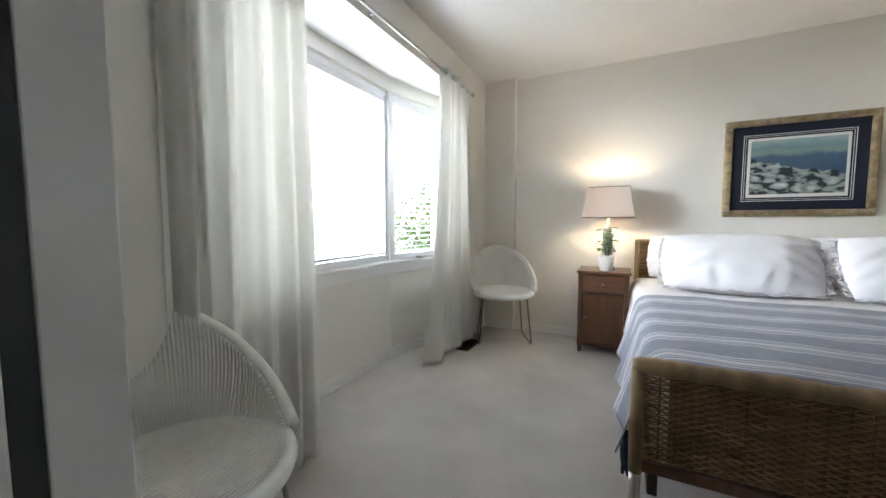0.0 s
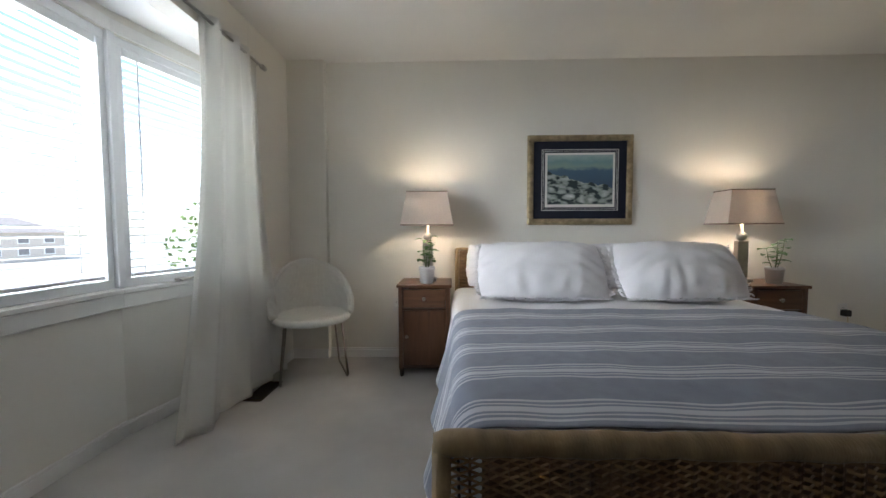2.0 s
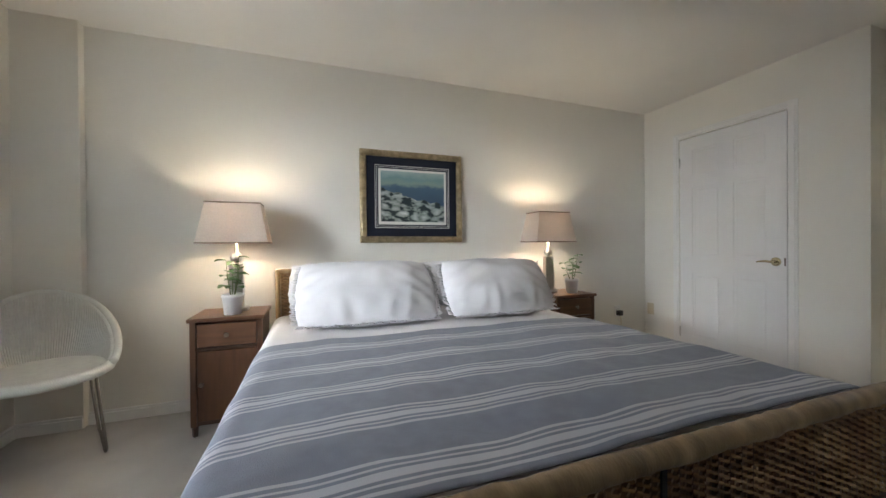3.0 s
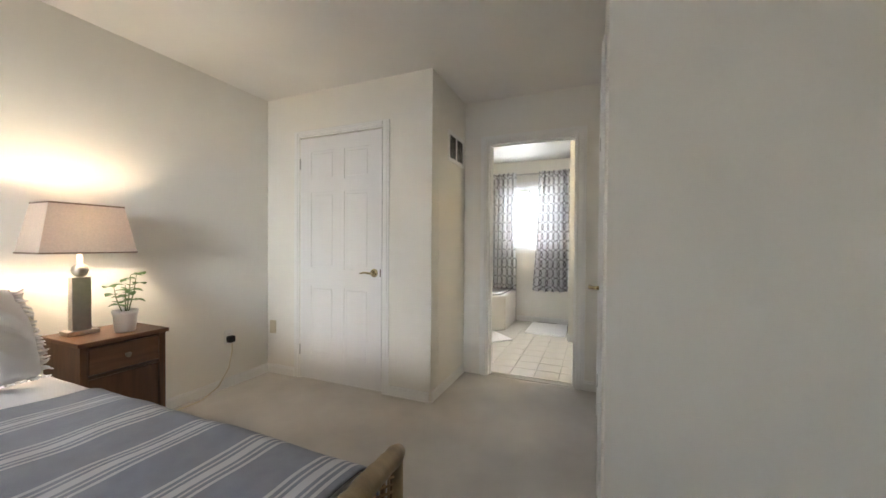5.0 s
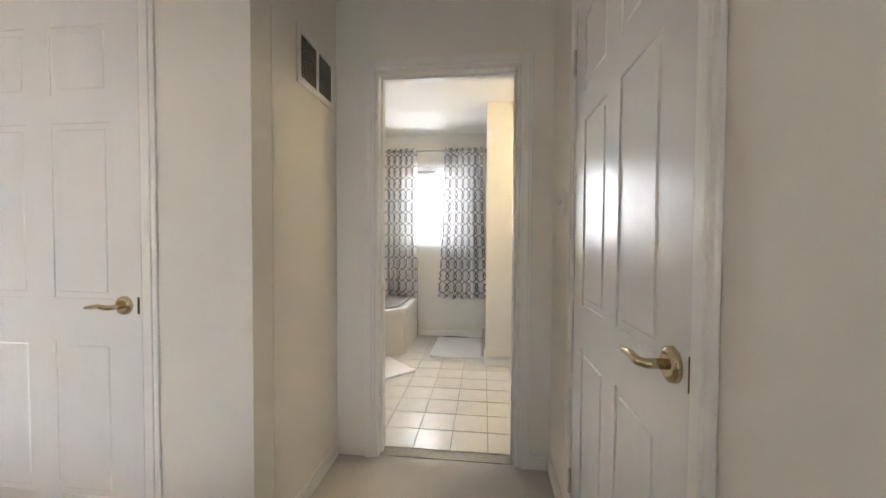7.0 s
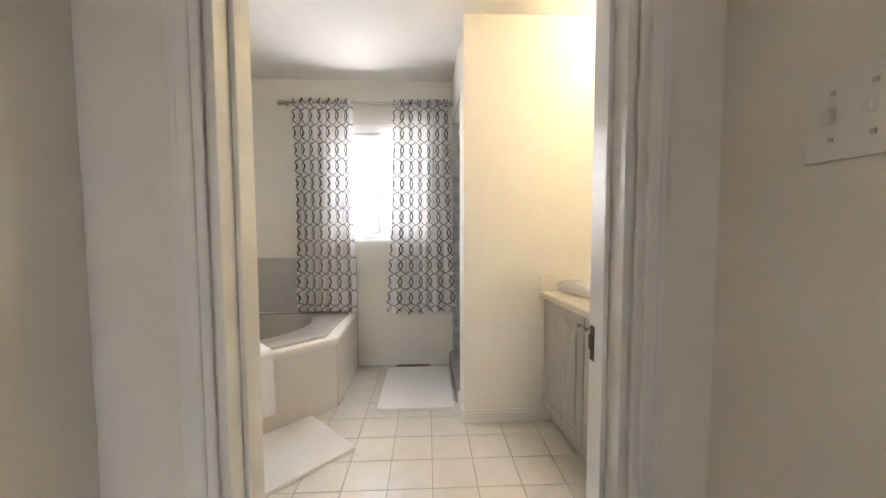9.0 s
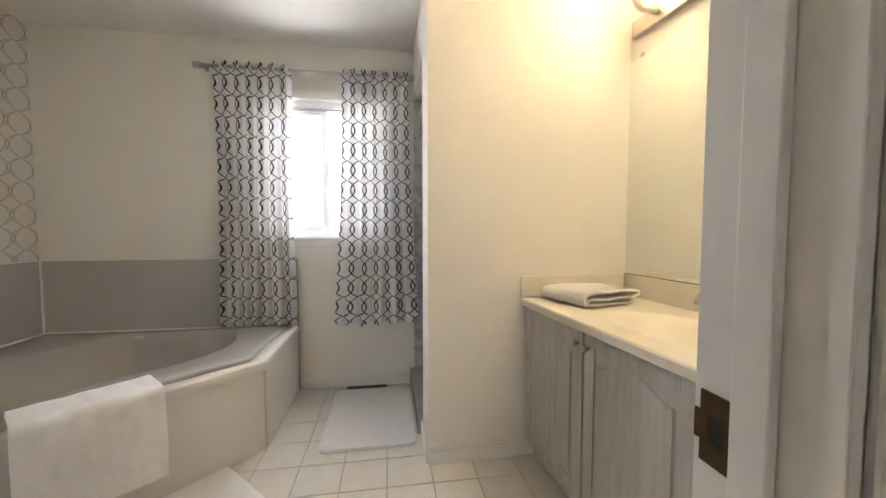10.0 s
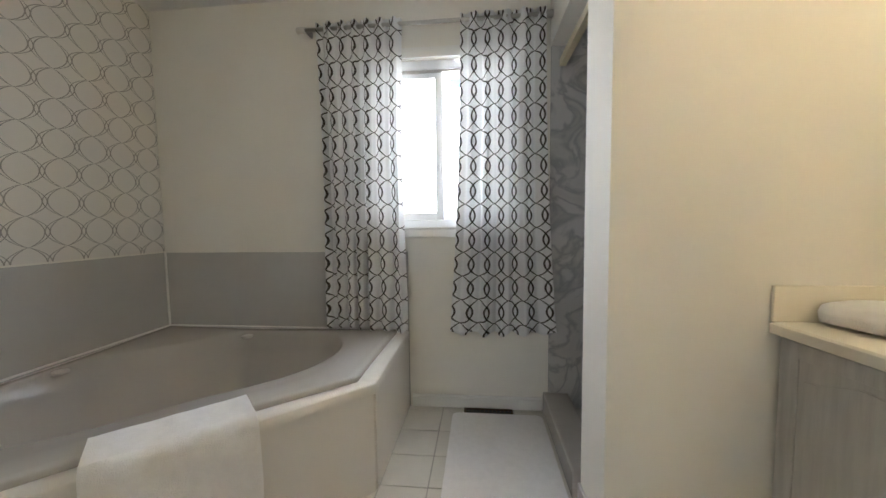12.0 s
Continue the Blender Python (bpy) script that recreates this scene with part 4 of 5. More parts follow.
def potted_plant(at, seed, scale=1.0):
    x, y, z = at
    p = thing("potted_plant", at, "small leafy green plant in a white pot", "plant", "plants on the nightstands")
    s = scale
    part("pot", lathe(x, y, [(0.043 * s, z), (0.047 * s, z + 0.004), (0.055 * s, z + 0.10 * s), (0.059 * s, z + 0.103 * s), (0.059 * s, z + 0.122 * s), (0.052 * s, z + 0.122 * s), (0.050 * s, z + 0.105 * s)], 32), POT, p, smooth=False)
    part("soil", lathe(x, y, [(0.049 * s, z + 0.10 * s), (0.049 * s, z + 0.108 * s), (0.02, z + 0.112 * s)], 20), SOIL, p)
    rng = random.Random(seed)
    for k in range(4):
        a = k * 1.7 + rng.random()
        hgt = rng.uniform(0.13, 0.24) * s
        base = Vector((x + 0.012 * math.cos(a), y + 0.012 * math.sin(a), z + 0.105 * s))
        tip = base + Vector((0.035 * math.cos(a), 0.035 * math.sin(a), hgt))
        mid = (base + tip) / 2 + Vector((0.008 * math.cos(a), 0.008 * math.sin(a), 0.01))
        part("stem", tube([base, mid, tip], [0.003, 0.0025, 0.0015], 6), STEM, p)
        for j in range(6):
            q = base.lerp(tip, 0.3 + 0.7 * j / 5)
            b = a + j * 2.3 + rng.uniform(-0.4, 0.4)
            L, wd = rng.uniform(0.045, 0.075) * s, rng.uniform(0.024, 0.036) * s
            out, sidev = Vector((math.cos(b), math.sin(b), 0.25)), Vector((-math.sin(b), math.cos(b), 0))

            def f(u, v):
                half = wd * math.sin(math.pi * min(1, u * 0.94 + 0.03)) ** 0.75
                droop = Vector((0, 0, -0.35 * L * u * u))
                return q + out * (L * u) + sidev * ((2 * v - 1) * half) + droop + Vector((0, 0, 0.25 * half * abs(2 * v - 1)))
            ob = part("leaf", grid(6, 4, f), LEAF, p, smooth=True)
    return p


potted_plant((0.215, 3.41, 0.672), 2)
potted_plant((2.70, 3.40, 0.672), 5, 0.95)


# ---------- woven bucket chairs ----------
def bucket_chair(m, label):
    """Local: origin on the floor under the seat, the open front faces -y."""
    c = thing("bucket_chair", m, label, "chair", "woven bucket chairs")
    W = place_of(c)
    R0, half = 0.232, radians(112)

    def rim(th):
        k = max(0.0, (math.cos(th) - math.cos(half)) / (1 - math.cos(half)))
        return 0.462 + 0.358 * k ** 1.3

    def shell(u, v):
        th = -half + 2 * half * u
        top = rim(th)
        z = 0.43 + (top - 0.43) * v
        r = R0 + 0.082 * math.sin(v * math.pi / 2) * (0.4 + 0.6 * (top - 0.43) / 0.4)
        return Vector((r * math.sin(th), r * math.cos(th) * (1.0 + 0.10 * v * max(0, math.cos(th))), z))
    bm = grid(72, 16, shell, lambda u, v: (2 * half * u * 0.31, v * 0.4))
    bm.transform(W)
    ob = part("backrest", bm, LOOM, c, "curved woven back", smooth=True)
    thick(ob, 0.022, 1)
    pts = []
    for i in range(61):
        th = -half + 2 * half * i / 60
        p = shell(i / 60, 1.0)
        pts.append(p * 1.0 + Vector((0.010 * math.sin(th), 0.010 * math.cos(th), 0)))
    bm = tube(pts, 0.019, 10)
    bm.transform(W)
    part("rim", bm, LOOM, c, "bound woven rim", smooth=True)

    def seat(side):
        def f(u, v):
            th, r = 2 * math.pi * u, 0.250 * v
            z = 0.452 + 0.012 * v ** 2 if side > 0 else 0.405 + 0.01 * v
            edge = 1.0 if v < 0.97 else 0.99
            return Vector((r * math.sin(th) * edge, r * math.cos(th) * edge - 0.005, z))
        return f
    bm = grid(64, 14, seat(1), lambda u, v: (0.250 * v * math.cos(2 * math.pi * u), 0))
    low = grid(64, 3, seat(-1))
    bm.transform(W)
    part("seat", bm, LOOM, c, "flat woven seat", smooth=True)
    low.transform(W)
    part("seat_underside", low, LOOM, c)
    n = 64
    pts = [(0.250 * math.sin(2 * math.pi * k / n), 0.250 * math.cos(2 * math.pi * k / n) - 0.005, 0.434) for k in range(n + 1)]
    bm = tube(pts, 0.027, 10)
    bm.transform(W)
    part("seat_edge", bm, LOOM, c, "thick rolled seat edge", smooth=True)
    for s in (-1, 1):
        path = [(s * 0.19, -0.13, 0.41), (s * 0.225, -0.165, 0.02), (s * 0.222, -0.155, 0.008), (s * 0.215, 0.14, 0.008), (s * 0.21, 0.15, 0.02), (s * 0.17, 0.10, 0.41)]
        bm = tube(path, 0.0075, 10)
        bm.transform(W)
        part("leg_loop", bm, CHROME, c, "bent metal sled leg", smooth=True)
    return c


bucket_chair(pose(-0.63, 3.37, 0, 0, 0, 26), "white woven bucket chair on bent metal legs in the corner")
bucket_chair(pose(-0.655, 0.715, 0, 0, 0, 87), "white woven bucket chair on bent metal legs by the curtain")


# ---------- picture ----------
pic = thing("framed_picture", (1.43, 3.745, 1.46), "framed shore painting with navy mat and gilt frame", "picture")
X0, X1, Z0, Z1, FY = 1.01, 1.852, 1.10, 1.82, 3.757
for n, (a, b, c0, c1) in (("rail", (X0, X1, Z1 - 0.05, Z1)), ("rail", (X0, X1, Z0, Z0 + 0.05)), ("stile", (X0, X0 + 0.05, Z0 + 0.05, Z1 - 0.05)), ("stile", (X1 - 0.05, X1, Z0 + 0.05, Z1 - 0.05))):
    bm = box(a, b, FY - 0.03, FY, c0, c1, bevel=0.008)
    inner = (a + 0.012, b - 0.012, FY - 0.034, FY - 0.02, c0 + 0.012, c1 - 0.012)
    add_box(bm, *inner, 0.005)
    part(n, bm, GOLD, pic, "gilt frame moulding")
beads = bmesh.new()
for i in range(58):
    bx = X0 + 0.03 + (X1 - X0 - 0.06) * i / 57
    for bz in (Z0 + 0.043, Z1 - 0.043):
        add_box(beads, bx - 0.004, bx + 0.004, FY - 0.036, FY - 0.028, bz - 0.004, bz + 0.004, 0.002, 1)
for i in range(46):
    bz = Z0 + 0.05 + (Z1 - Z0 - 0.1) * i / 45
    for bx in (X0 + 0.043, X1 - 0.043):
        add_box(beads, bx - 0.004, bx + 0.004, FY - 0.036, FY - 0.028, bz - 0.004, bz + 0.004, 0.002, 1)
tagged(part("beading", beads, GOLD, pic), kind="stuff")
part("mat_board", box(X0 + 0.04, X1 - 0.04, FY - 0.020, FY - 0.004, Z0 + 0.04, Z1 - 0.04), NAVYMAT, pic, "navy mat board")
for ins, wd in ((0.115, 0.004), (0.128, 0.0025)):
    a, b, c0, c1 = X0 + ins, X1 - ins, Z0 + ins, Z1 - ins
    part("mat_line", boxes((a, b, FY - 0.0225, FY - 0.0205, c0, c0 + wd), (a, b, FY - 0.0225, FY - 0.0205, c1 - wd, c1), (a, a + wd, FY - 0.0225, FY - 0.0205, c0, c1), (b - wd, b, FY - 0.0225, FY - 0.0205, c0, c1)), PAPER, pic)
part("paper_border", box(X0 + 0.142, X1 - 0.142, FY - 0.0225, FY - 0.0205, Z0 + 0.142, Z1 - 0.142), PAPER, pic)
pa, pb, pc, pd = X0 + 0.16, X1 - 0.16, Z0 + 0.165, Z1 - 0.16
part("painting", grid(1, 1, lambda u, v: (pa + (pb - pa) * u, FY - 0.0245, pc + (pd - pc) * v), lambda u, v: (u, v)), PAINTING, pic, "painted grey boulders and blue water")


# ---------- sockets, vents ----------
def wall_plate(name, m, label, category, w=0.072, h=0.115, material=WPLATE, slots=True):
    """Local: y -  faces the room, origin at its middle on the wall."""
    p = thing(name, m, label, category)
    W = place_of(p)

    def put(n, bm, mt):
        bm.transform(W)
        return part(n, bm, mt, p)
    put("plate", box(-w / 2, w / 2, -0.006, 0, -h / 2, h / 2, bevel=0.002), material)
    if slots:
        for z in (-0.022, 0.022):
            put("socket", box(-0.017, 0.017, -0.008, -0.005, z - 0.014, z + 0.014, bevel=0.001), material)
            put("slot", boxes((-0.008, -0.006, -0.0085, -0.0075, z - 0.005, z + 0.006), (0.006, 0.008, -0.0085, -0.0075, z - 0.005, z + 0.006)), BLACK)
    return p


wall_plate("power_outlet", pose(-0.058, 3.759, 0.44), "white power outlet on the cream wall", "outlet")
wall_plate("power_outlet", pose(3.56, 3.759, 0.40), "white power outlet with a black plug in it", "outlet")
wall_plate("phone_plate", pose(3.938, 3.69, 0.41, 0, 0, -90), "blank almond wall plate beside the closet door", "wall plate", material=PLATE, slots=False)
# plain power cords with plugs at the two outlets
cd = thing("power_cord", (3.56, 3.74, 0.39), "black plug with a pale cord trailing along the carpet", "power cord")
part("plug", box(3.535, 3.585, 3.705, 3.750, 0.36, 0.41, bevel=0.006), BLACK, cd)
part("cord", tube([(3.56, 3.715, 0.362), (3.55, 3.70, 0.30), (3.50, 3.67, 0.18), (3.40, 3.65, 0.07), (3.28, 3.66, 0.012), (3.10, 3.67, 0.006), (2.95, 3.66, 0.006), (2.86, 3.68, 0.01)], 0.004, 8), PLATE, cd, smooth=True)
cd = thing("power_cord", (-0.058, 3.74, 0.44), "white lamp cord hanging from the outlet", "power cord")
part("plug", box(-0.07, -0.046, 3.725, 3.7495, 0.40, 0.43, bevel=0.004), WPLATE, cd)
part("cord", tube([(-0.058, 3.735, 0.40), (-0.06, 3.725, 0.30), (-0.05, 3.73, 0.20), (-0.08, 3.725, 0.12), (-0.03, 3.728, 0.2), (0.0, 3.72, 0.25)], 0.003, 8), WPLATE, cd, smooth=True)
sw = wall_plate("light_switch", pose(4.44, HY + 0.001, 1.335, 0, 0, 180), "white double toggle switch plate", "light switch", 0.116, 0.116, slots=False)
for sx in (-0.023, 0.023):
    bm = box(4.44 + sx - 0.005, 4.44 + sx + 0.005, HY + 0.006, HY + 0.018, 1.327, 1.345, bevel=0.002)
    part("toggle", bm, WPLATE, sw)
    for sz in (1.305, 1.365):
        part("screw", box(4.44 + sx - 0.003, 4.44 + sx + 0.003, HY + 0.0065, HY + 0.0085, sz - 0.003, sz + 0.003), STEEL, sw)
vg = thing("return_air_grille", (4.43, 2.14, 1.95), "white return air grille with two rows of slats", "vent")
part("frame", boxes((4.235, 4.60, 2.130, 2.1395, 2.045, 2.075), (4.235, 4.60, 2.130, 2.1395, 1.83, 1.86), (4.235, 4.262, 2.130, 2.1395, 1.86, 2.045), (4.573, 4.60, 2.130, 2.1395, 1.86, 2.045), (4.41, 4.425, 2.130, 2.1395, 1.86, 2.045), bevel=0.001), TRIM, vg)
part("backing", box(4.262, 4.573, 2.137, 2.1392, 1.86, 2.045), BLACK, vg)
for i in range(15):
    for a, b in ((4.263, 4.409), (4.426, 4.572)):
        z = 1.866 + i * 0.0122
        bm = box(a, b, -0.004, 0.004, -0.0006, 0.0006)
        bm.transform(Matrix.Translation((0, 2.134, z)) @ pose(0, 0, 0, 40))
        part("slat", bm, TRIM, vg)


def floor_register(x0, x1, y0, y1, z, label, material):
    r = thing("floor_register", ((x0 + x1) / 2, (y0 + y1) / 2, z), label, "vent")
    part("frame", boxes((x0, x1, y0, y0 + 0.012, z, z + 0.006), (x0, x1, y1 - 0.012, y1, z, z + 0.006), (x0, x0 + 0.012, y0, y1, z, z + 0.006), (x1 - 0.012, x1, y0, y1, z, z + 0.006), bevel=0.0015), material, r)
    part("well", box(x0 + 0.006, x1 - 0.006, y0 + 0.006, y1 - 0.006, z - 0.002, z + 0.001), BLACK, r)
    n = 12
    for i in range(1, n):
        yy = y0 + (y1 - y0) * i / n
        part("bar", box(x0 + 0.01, x1 - 0.01, yy - 0.003, yy + 0.003, z + 0.001, z + 0.005), material, r)
    return r


floor_register(-0.90, -0.785, 2.93, 3.22, 0.0, "dark brown metal floor register in the carpet", DARKBRASS)
floor_register(7.0, 7.085, 1.54, 1.825, 0.0, "dark metal scroll floor register in the tiles", DARKBRASS)


# ---------- bathroom: window and curtains ----------
bwn = thing("window_bathroom", (7.1, 1.96, 1.08), "white vinyl sliding bathroom window", "window", kind="structure")
fx0, fx1 = 7.12, 7.20
part("window_frame", boxes((fx0, fx1, W0, W1, 1.082, 1.13), (fx0, fx1, W0, W1, 2.0, 2.048), (fx0, fx1, W0 + 0.001, W0 + 0.05, 1.13, 2.0), (fx0, fx1, W1 - 0.05, W1 - 0.001, 1.13, 2.0), bevel=0.003), VINYL, bwn)
s = part("sash", boxes((7.14, 7.165, 1.94, 1.985, 1.131, 1.999), (7.14, 7.165, W1 - 0.09, W1 - 0.051, 1.131, 1.999), (7.14, 7.165, 1.985, W1 - 0.09, 1.131, 1.175), (7.14, 7.165, 1.985, W1 - 0.09, 1.955, 1.999), bevel=0.002), VINYL, bwn)
g = part("pane", box(7.151, 7.155, 1.98, W1 - 0.085, 1.17, 1.96), GLASS, s)
g.visible_shadow = False
part("latch", boxes((7.13, 7.14, 1.955, 1.975, 1.42, 1.46), (7.13, 7.14, 1.955, 1.975, 1.70, 1.74), bevel=0.002), VINYL, s)
s = part("sash", boxes((7.17, 7.195, 1.90, 1.945, 1.131, 1.999), (7.17, 7.195, W0 + 0.051, W0 + 0.09, 1.131, 1.999), (7.17, 7.195, W0 + 0.09, 1.90, 1.131, 1.165), (7.17, 7.195, W0 + 0.09, 1.90, 1.965, 1.999), bevel=0.002), VINYL, bwn)
g = part("pane", box(7.181, 7.185, W0 + 0.085, 1.905, 1.16, 1.97), GLASS, s)
g.visible_shadow = False
# steel strip added as the dark shadow line below the top track
part("track_shadow", box(7.128, 7.139, W0 + 0.06, W1 - 0.06, 1.985, 1.998), STEEL, bwn)
structure("trim_bath_window", boxes((7.085, 7.0995, W0 - 0.06, W0 - 0.002, 1.03, 2.11), (7.085, 7.0995, W1 + 0.002, W1 + 0.06, 1.03, 2.11), (7.085, 7.0995, W0 - 0.002, W1 + 0.002, 2.052, 2.11), (7.085, 7.0995, W0 - 0.002, W1 + 0.002, 1.03, 1.078), (7.07, 7.12, W0 - 0.06, W1 + 0.06, 1.0785, 1.092), bevel=0.004), TRIM)
rod = thing("curtain_rod", (7.03, 2.03, 2.2), "brushed steel curtain rod above the bathroom window", "curtain rod")
part("pole", tube([(7.035, 1.36, 2.215), (7.035, 2.73, 2.215)], 0.011, 12), STEEL, rod)
for fy in (1.355, 2.735):
    part("finial", tube([(7.035, fy - 0.025, 2.215), (7.035, fy - 0.02, 2.215), (7.035, fy + 0.02, 2.215), (7.035, fy + 0.025, 2.215)], [0.015, 0.019, 0.019, 0.015], 14), STEEL, rod)
for fy in (1.39, 2.70):
    part("bracket", box(7.035, 7.0995, fy - 0.006, fy + 0.006, 2.20, 2.23, bevel=0.001), STEEL, rod)
curtain("curtain", pose(7.03, 2.40, 0, 0, 0, -90), 0.49, 0.475, 2.245, 6, 0.025, TRELLIS, "white cotton curtain with a dark trellis print", pinch=0.06, flare=0.0, seed=21, group="trellis curtains of the bathroom", ruffle=0.006)
curtain("curtain", pose(7.03, 1.60, 0, 0, 0, -90), 0.455, 0.47, 2.245, 5, 0.028, TRELLIS, "white cotton curtain with a dark trellis print", pinch=0.0, flare=0.30, seed=23, group="trellis curtains of the bathroom", ruffle=0.006)

# ---------- corner bath ----------
tub = thing("corner_bathtub", (6.5, 3.1, 0), "almond corner bathtub with a panelled diagonal front", "bathtub")
TC = [(7.086, 2.155), (6.375, 2.150), (5.525, 3.00), (5.525, 3.72), (7.086, 3.72)]
part("apron", boxes((6.395, 7.086, 2.158, 2.176, 0.0, 0.445)), APRON, tub)
part("apron", seg_box((5.54, 3.006), (6.382, 2.164), 0.0, 0.445, 0.018), APRON, tub, "diagonal front panel")
part("apron", box(5.53, 5.548, 3.01, 3.72, 0, 0.445), APRON, tub)
basin_c = Vector((6.42, 3.05))


def tub_top(levels, closed=True):
    """Deck with a deep rounded basin."""
    bm = bmesh.new()
    n = 96
    import_poly = [Vector(p) for p in TC]

    def edge(a, inset):
        d = Vector((math.cos(a), math.sin(a)))
        best = 9.0
        for i in range(5):
            p, q = import_poly[i], import_poly[(i + 1) % 5]
            e = q - p
            den = d.x * e.y - d.y * e.x
            if abs(den) > 1e-6:
                w = p - basin_c
                s, k = (w.x * e.y - w.y * e.x) / den, (w.x * d.y - w.y * d.x) / den
                if s > 0 and -0.001 <= k <= 1.001:
                    best = min(best, s)
        return best - inset, d
    rows = []
    angles = [2 * math.pi * k / n for k in range(n)]
    for p in import_poly:
        a = math.atan2(p.y - basin_c.y, p.x - basin_c.x) % (2 * math.pi)
        k = min(range(n), key=lambda i: abs(angles[i] - a))
        angles[k] = a
    for lvl, (kind, val, z) in enumerate(levels):
        ring = []
        for a in angles:
            s, d = edge(a, 0)
            round_r = min(s - 0.085, 0.72)
            if kind == "edge":
                r = s - val
            elif kind == "mix":
                r = max(0.05, min(s - 0.10, 0.60 + 0.16 * math.cos(2 * (a - radians(135)))) - val)
            else:
                r = 0.01
            ring.append(bm.verts.new((basin_c.x + d.x * r, basin_c.y + d.y * r, z)))
        rows.append(ring)
    for a, b in zip(rows, rows[1:]):
        for k in range(n):
            bm.faces.new((a[k], a[(k + 1) % n], b[(k + 1) % n], b[k])).smooth = True
    if closed:
        bm.faces.new(rows[-1])
    return bm


part("ledge", tub_top((("edge", 0.0, 0.425), ("edge", 0.0, 0.464), ("edge", 0.005, 0.469), ("edge", 0.105, 0.469), ("edge", 0.105, 0.43)), False), APRON, tub, "flat almond ledge")
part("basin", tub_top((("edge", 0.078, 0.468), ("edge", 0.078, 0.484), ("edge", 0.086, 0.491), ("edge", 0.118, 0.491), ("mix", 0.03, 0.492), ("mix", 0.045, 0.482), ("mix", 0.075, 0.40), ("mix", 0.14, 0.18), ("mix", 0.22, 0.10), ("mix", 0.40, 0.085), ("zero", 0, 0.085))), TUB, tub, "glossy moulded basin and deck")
part("grab_handle", tube([(5.95, 3.50, 0.478), (5.95, 3.53, 0.486), (6.02, 3.60, 0.486), (6.03, 3.62, 0.478)], 0.012, 10), CHROME, tub)
for jx, jy in ((6.88, 3.05), (6.35, 3.56)):
    part("jet_cap", lathe(jx, jy, [(0.03, 0.477), (0.03, 0.486), (0.022, 0.489)], 20), STEEL, tub)
part("caulk", boxes((7.078, 7.0885, 3.712, 3.7225, 0.484, 0.945), (5.53, 7.086, 3.709, 3.721, 0.474, 0.484), (7.074, 7.087, 2.16, 3.709, 0.474, 0.484), bevel=0.003), TRIM, tub)


def draped_towel():
    t = thing("bath_towel", (6.12, 2.64, 0.48), "white terry towel draped over the tub edge", "towel")
    along, outw = Vector((-0.7071, 0.7071, 0)), Vector((-0.7071, -0.7071, 0))
    mid = Vector((6.375, 2.15, 0)) + along * 0.645

    def f(u, v):
        s = (u - 0.5) * 0.40
        k = v * 0.575
        if k < 0.05:
            d, z = -0.12, 0.46 + k * 0.9
        elif k < 0.19:
            d, z = -0.12 + (k - 0.05) * 1.1, 0.507
        elif k < 0.24:
            a = (k - 0.19) / 0.05 * math.pi / 2
            d, z = 0.034 + 0.025 * math.sin(a), 0.482 + 0.025 * math.cos(a)
        else:
            d, z = 0.059 + 0.03 * (k - 0.24), 0.482 - (k - 0.24)
        w = noise.noise((u * 4, v * 3, 1)) * 0.020 + noise.noise((u * 9, v * 7, 4)) * 0.006
        return mid + along * (s * (1 + 0.02 * v)) + outw * (d + w - 0.008) + Vector((0, 0, z + (w * 0.6 if k < 0.2 else 0)))
    ob = part("cloth", grid(40, 50, f), TOWEL, t, smooth=True)
    thick(ob, 0.022, 0)
    md = ob.modifiers.new("soft", "BEVEL")
    md.width, md.segments = 0.009, 3


draped_towel()


def bath_mat(poly, label, seed):
    z = 0.001
    m = thing("bath_mat", (sum(p[0] for p in poly) / len(poly), sum(p[1] for p in poly) / len(poly), z), label, "bath mat", "white bath mats")
    part("mat_body", prism(poly, z, z + 0.014, 0.005), TOWEL, m)


def rounded(cx, cy, w, h, r, turn):
    pts = []
    for qx, qy, a0 in ((1, 1, 0), (-1, 1, 90), (-1, -1, 180), (1, -1, 270)):
        for k in range(6):
            a = radians(a0 + 18 * k)
            p = Vector((qx * (w / 2 - r) + r * math.cos(a), qy * (h / 2 - r) + r * math.sin(a)))
            p.rotate(Matrix.Rotation(radians(turn), 2))
            pts.append((cx + p.x, cy + p.y))
    return pts


bath_mat(rounded(6.655, 1.635, 0.72, 0.51, 0.035, 0), "white bath mat on the tiles by the shower", 1)
bath_mat(rounded(5.80, 2.39, 0.50, 0.78, 0.012, 45), "white bath mat on the tiles by the tub", 2)

# ---------- shower door ----------
sd = thing("shower_door", (6.75, 1.28, 0.115), "framed glass shower door with pale metal rails", "shower door")
part("frame", boxes((6.416, 6.45, 1.255, 1.29, 0.117, 2.0), (6.45, 7.084, 1.255, 1.29, 1.96, 2.0), bevel=0.003), mat("almond_metal", (0.66, 0.58, 0.40), 0.4, 0.3), sd)

# ---------- vanity ----------
VY, VX0, VX1, VZ = 0.87, 4.745, 6.138, 0.81
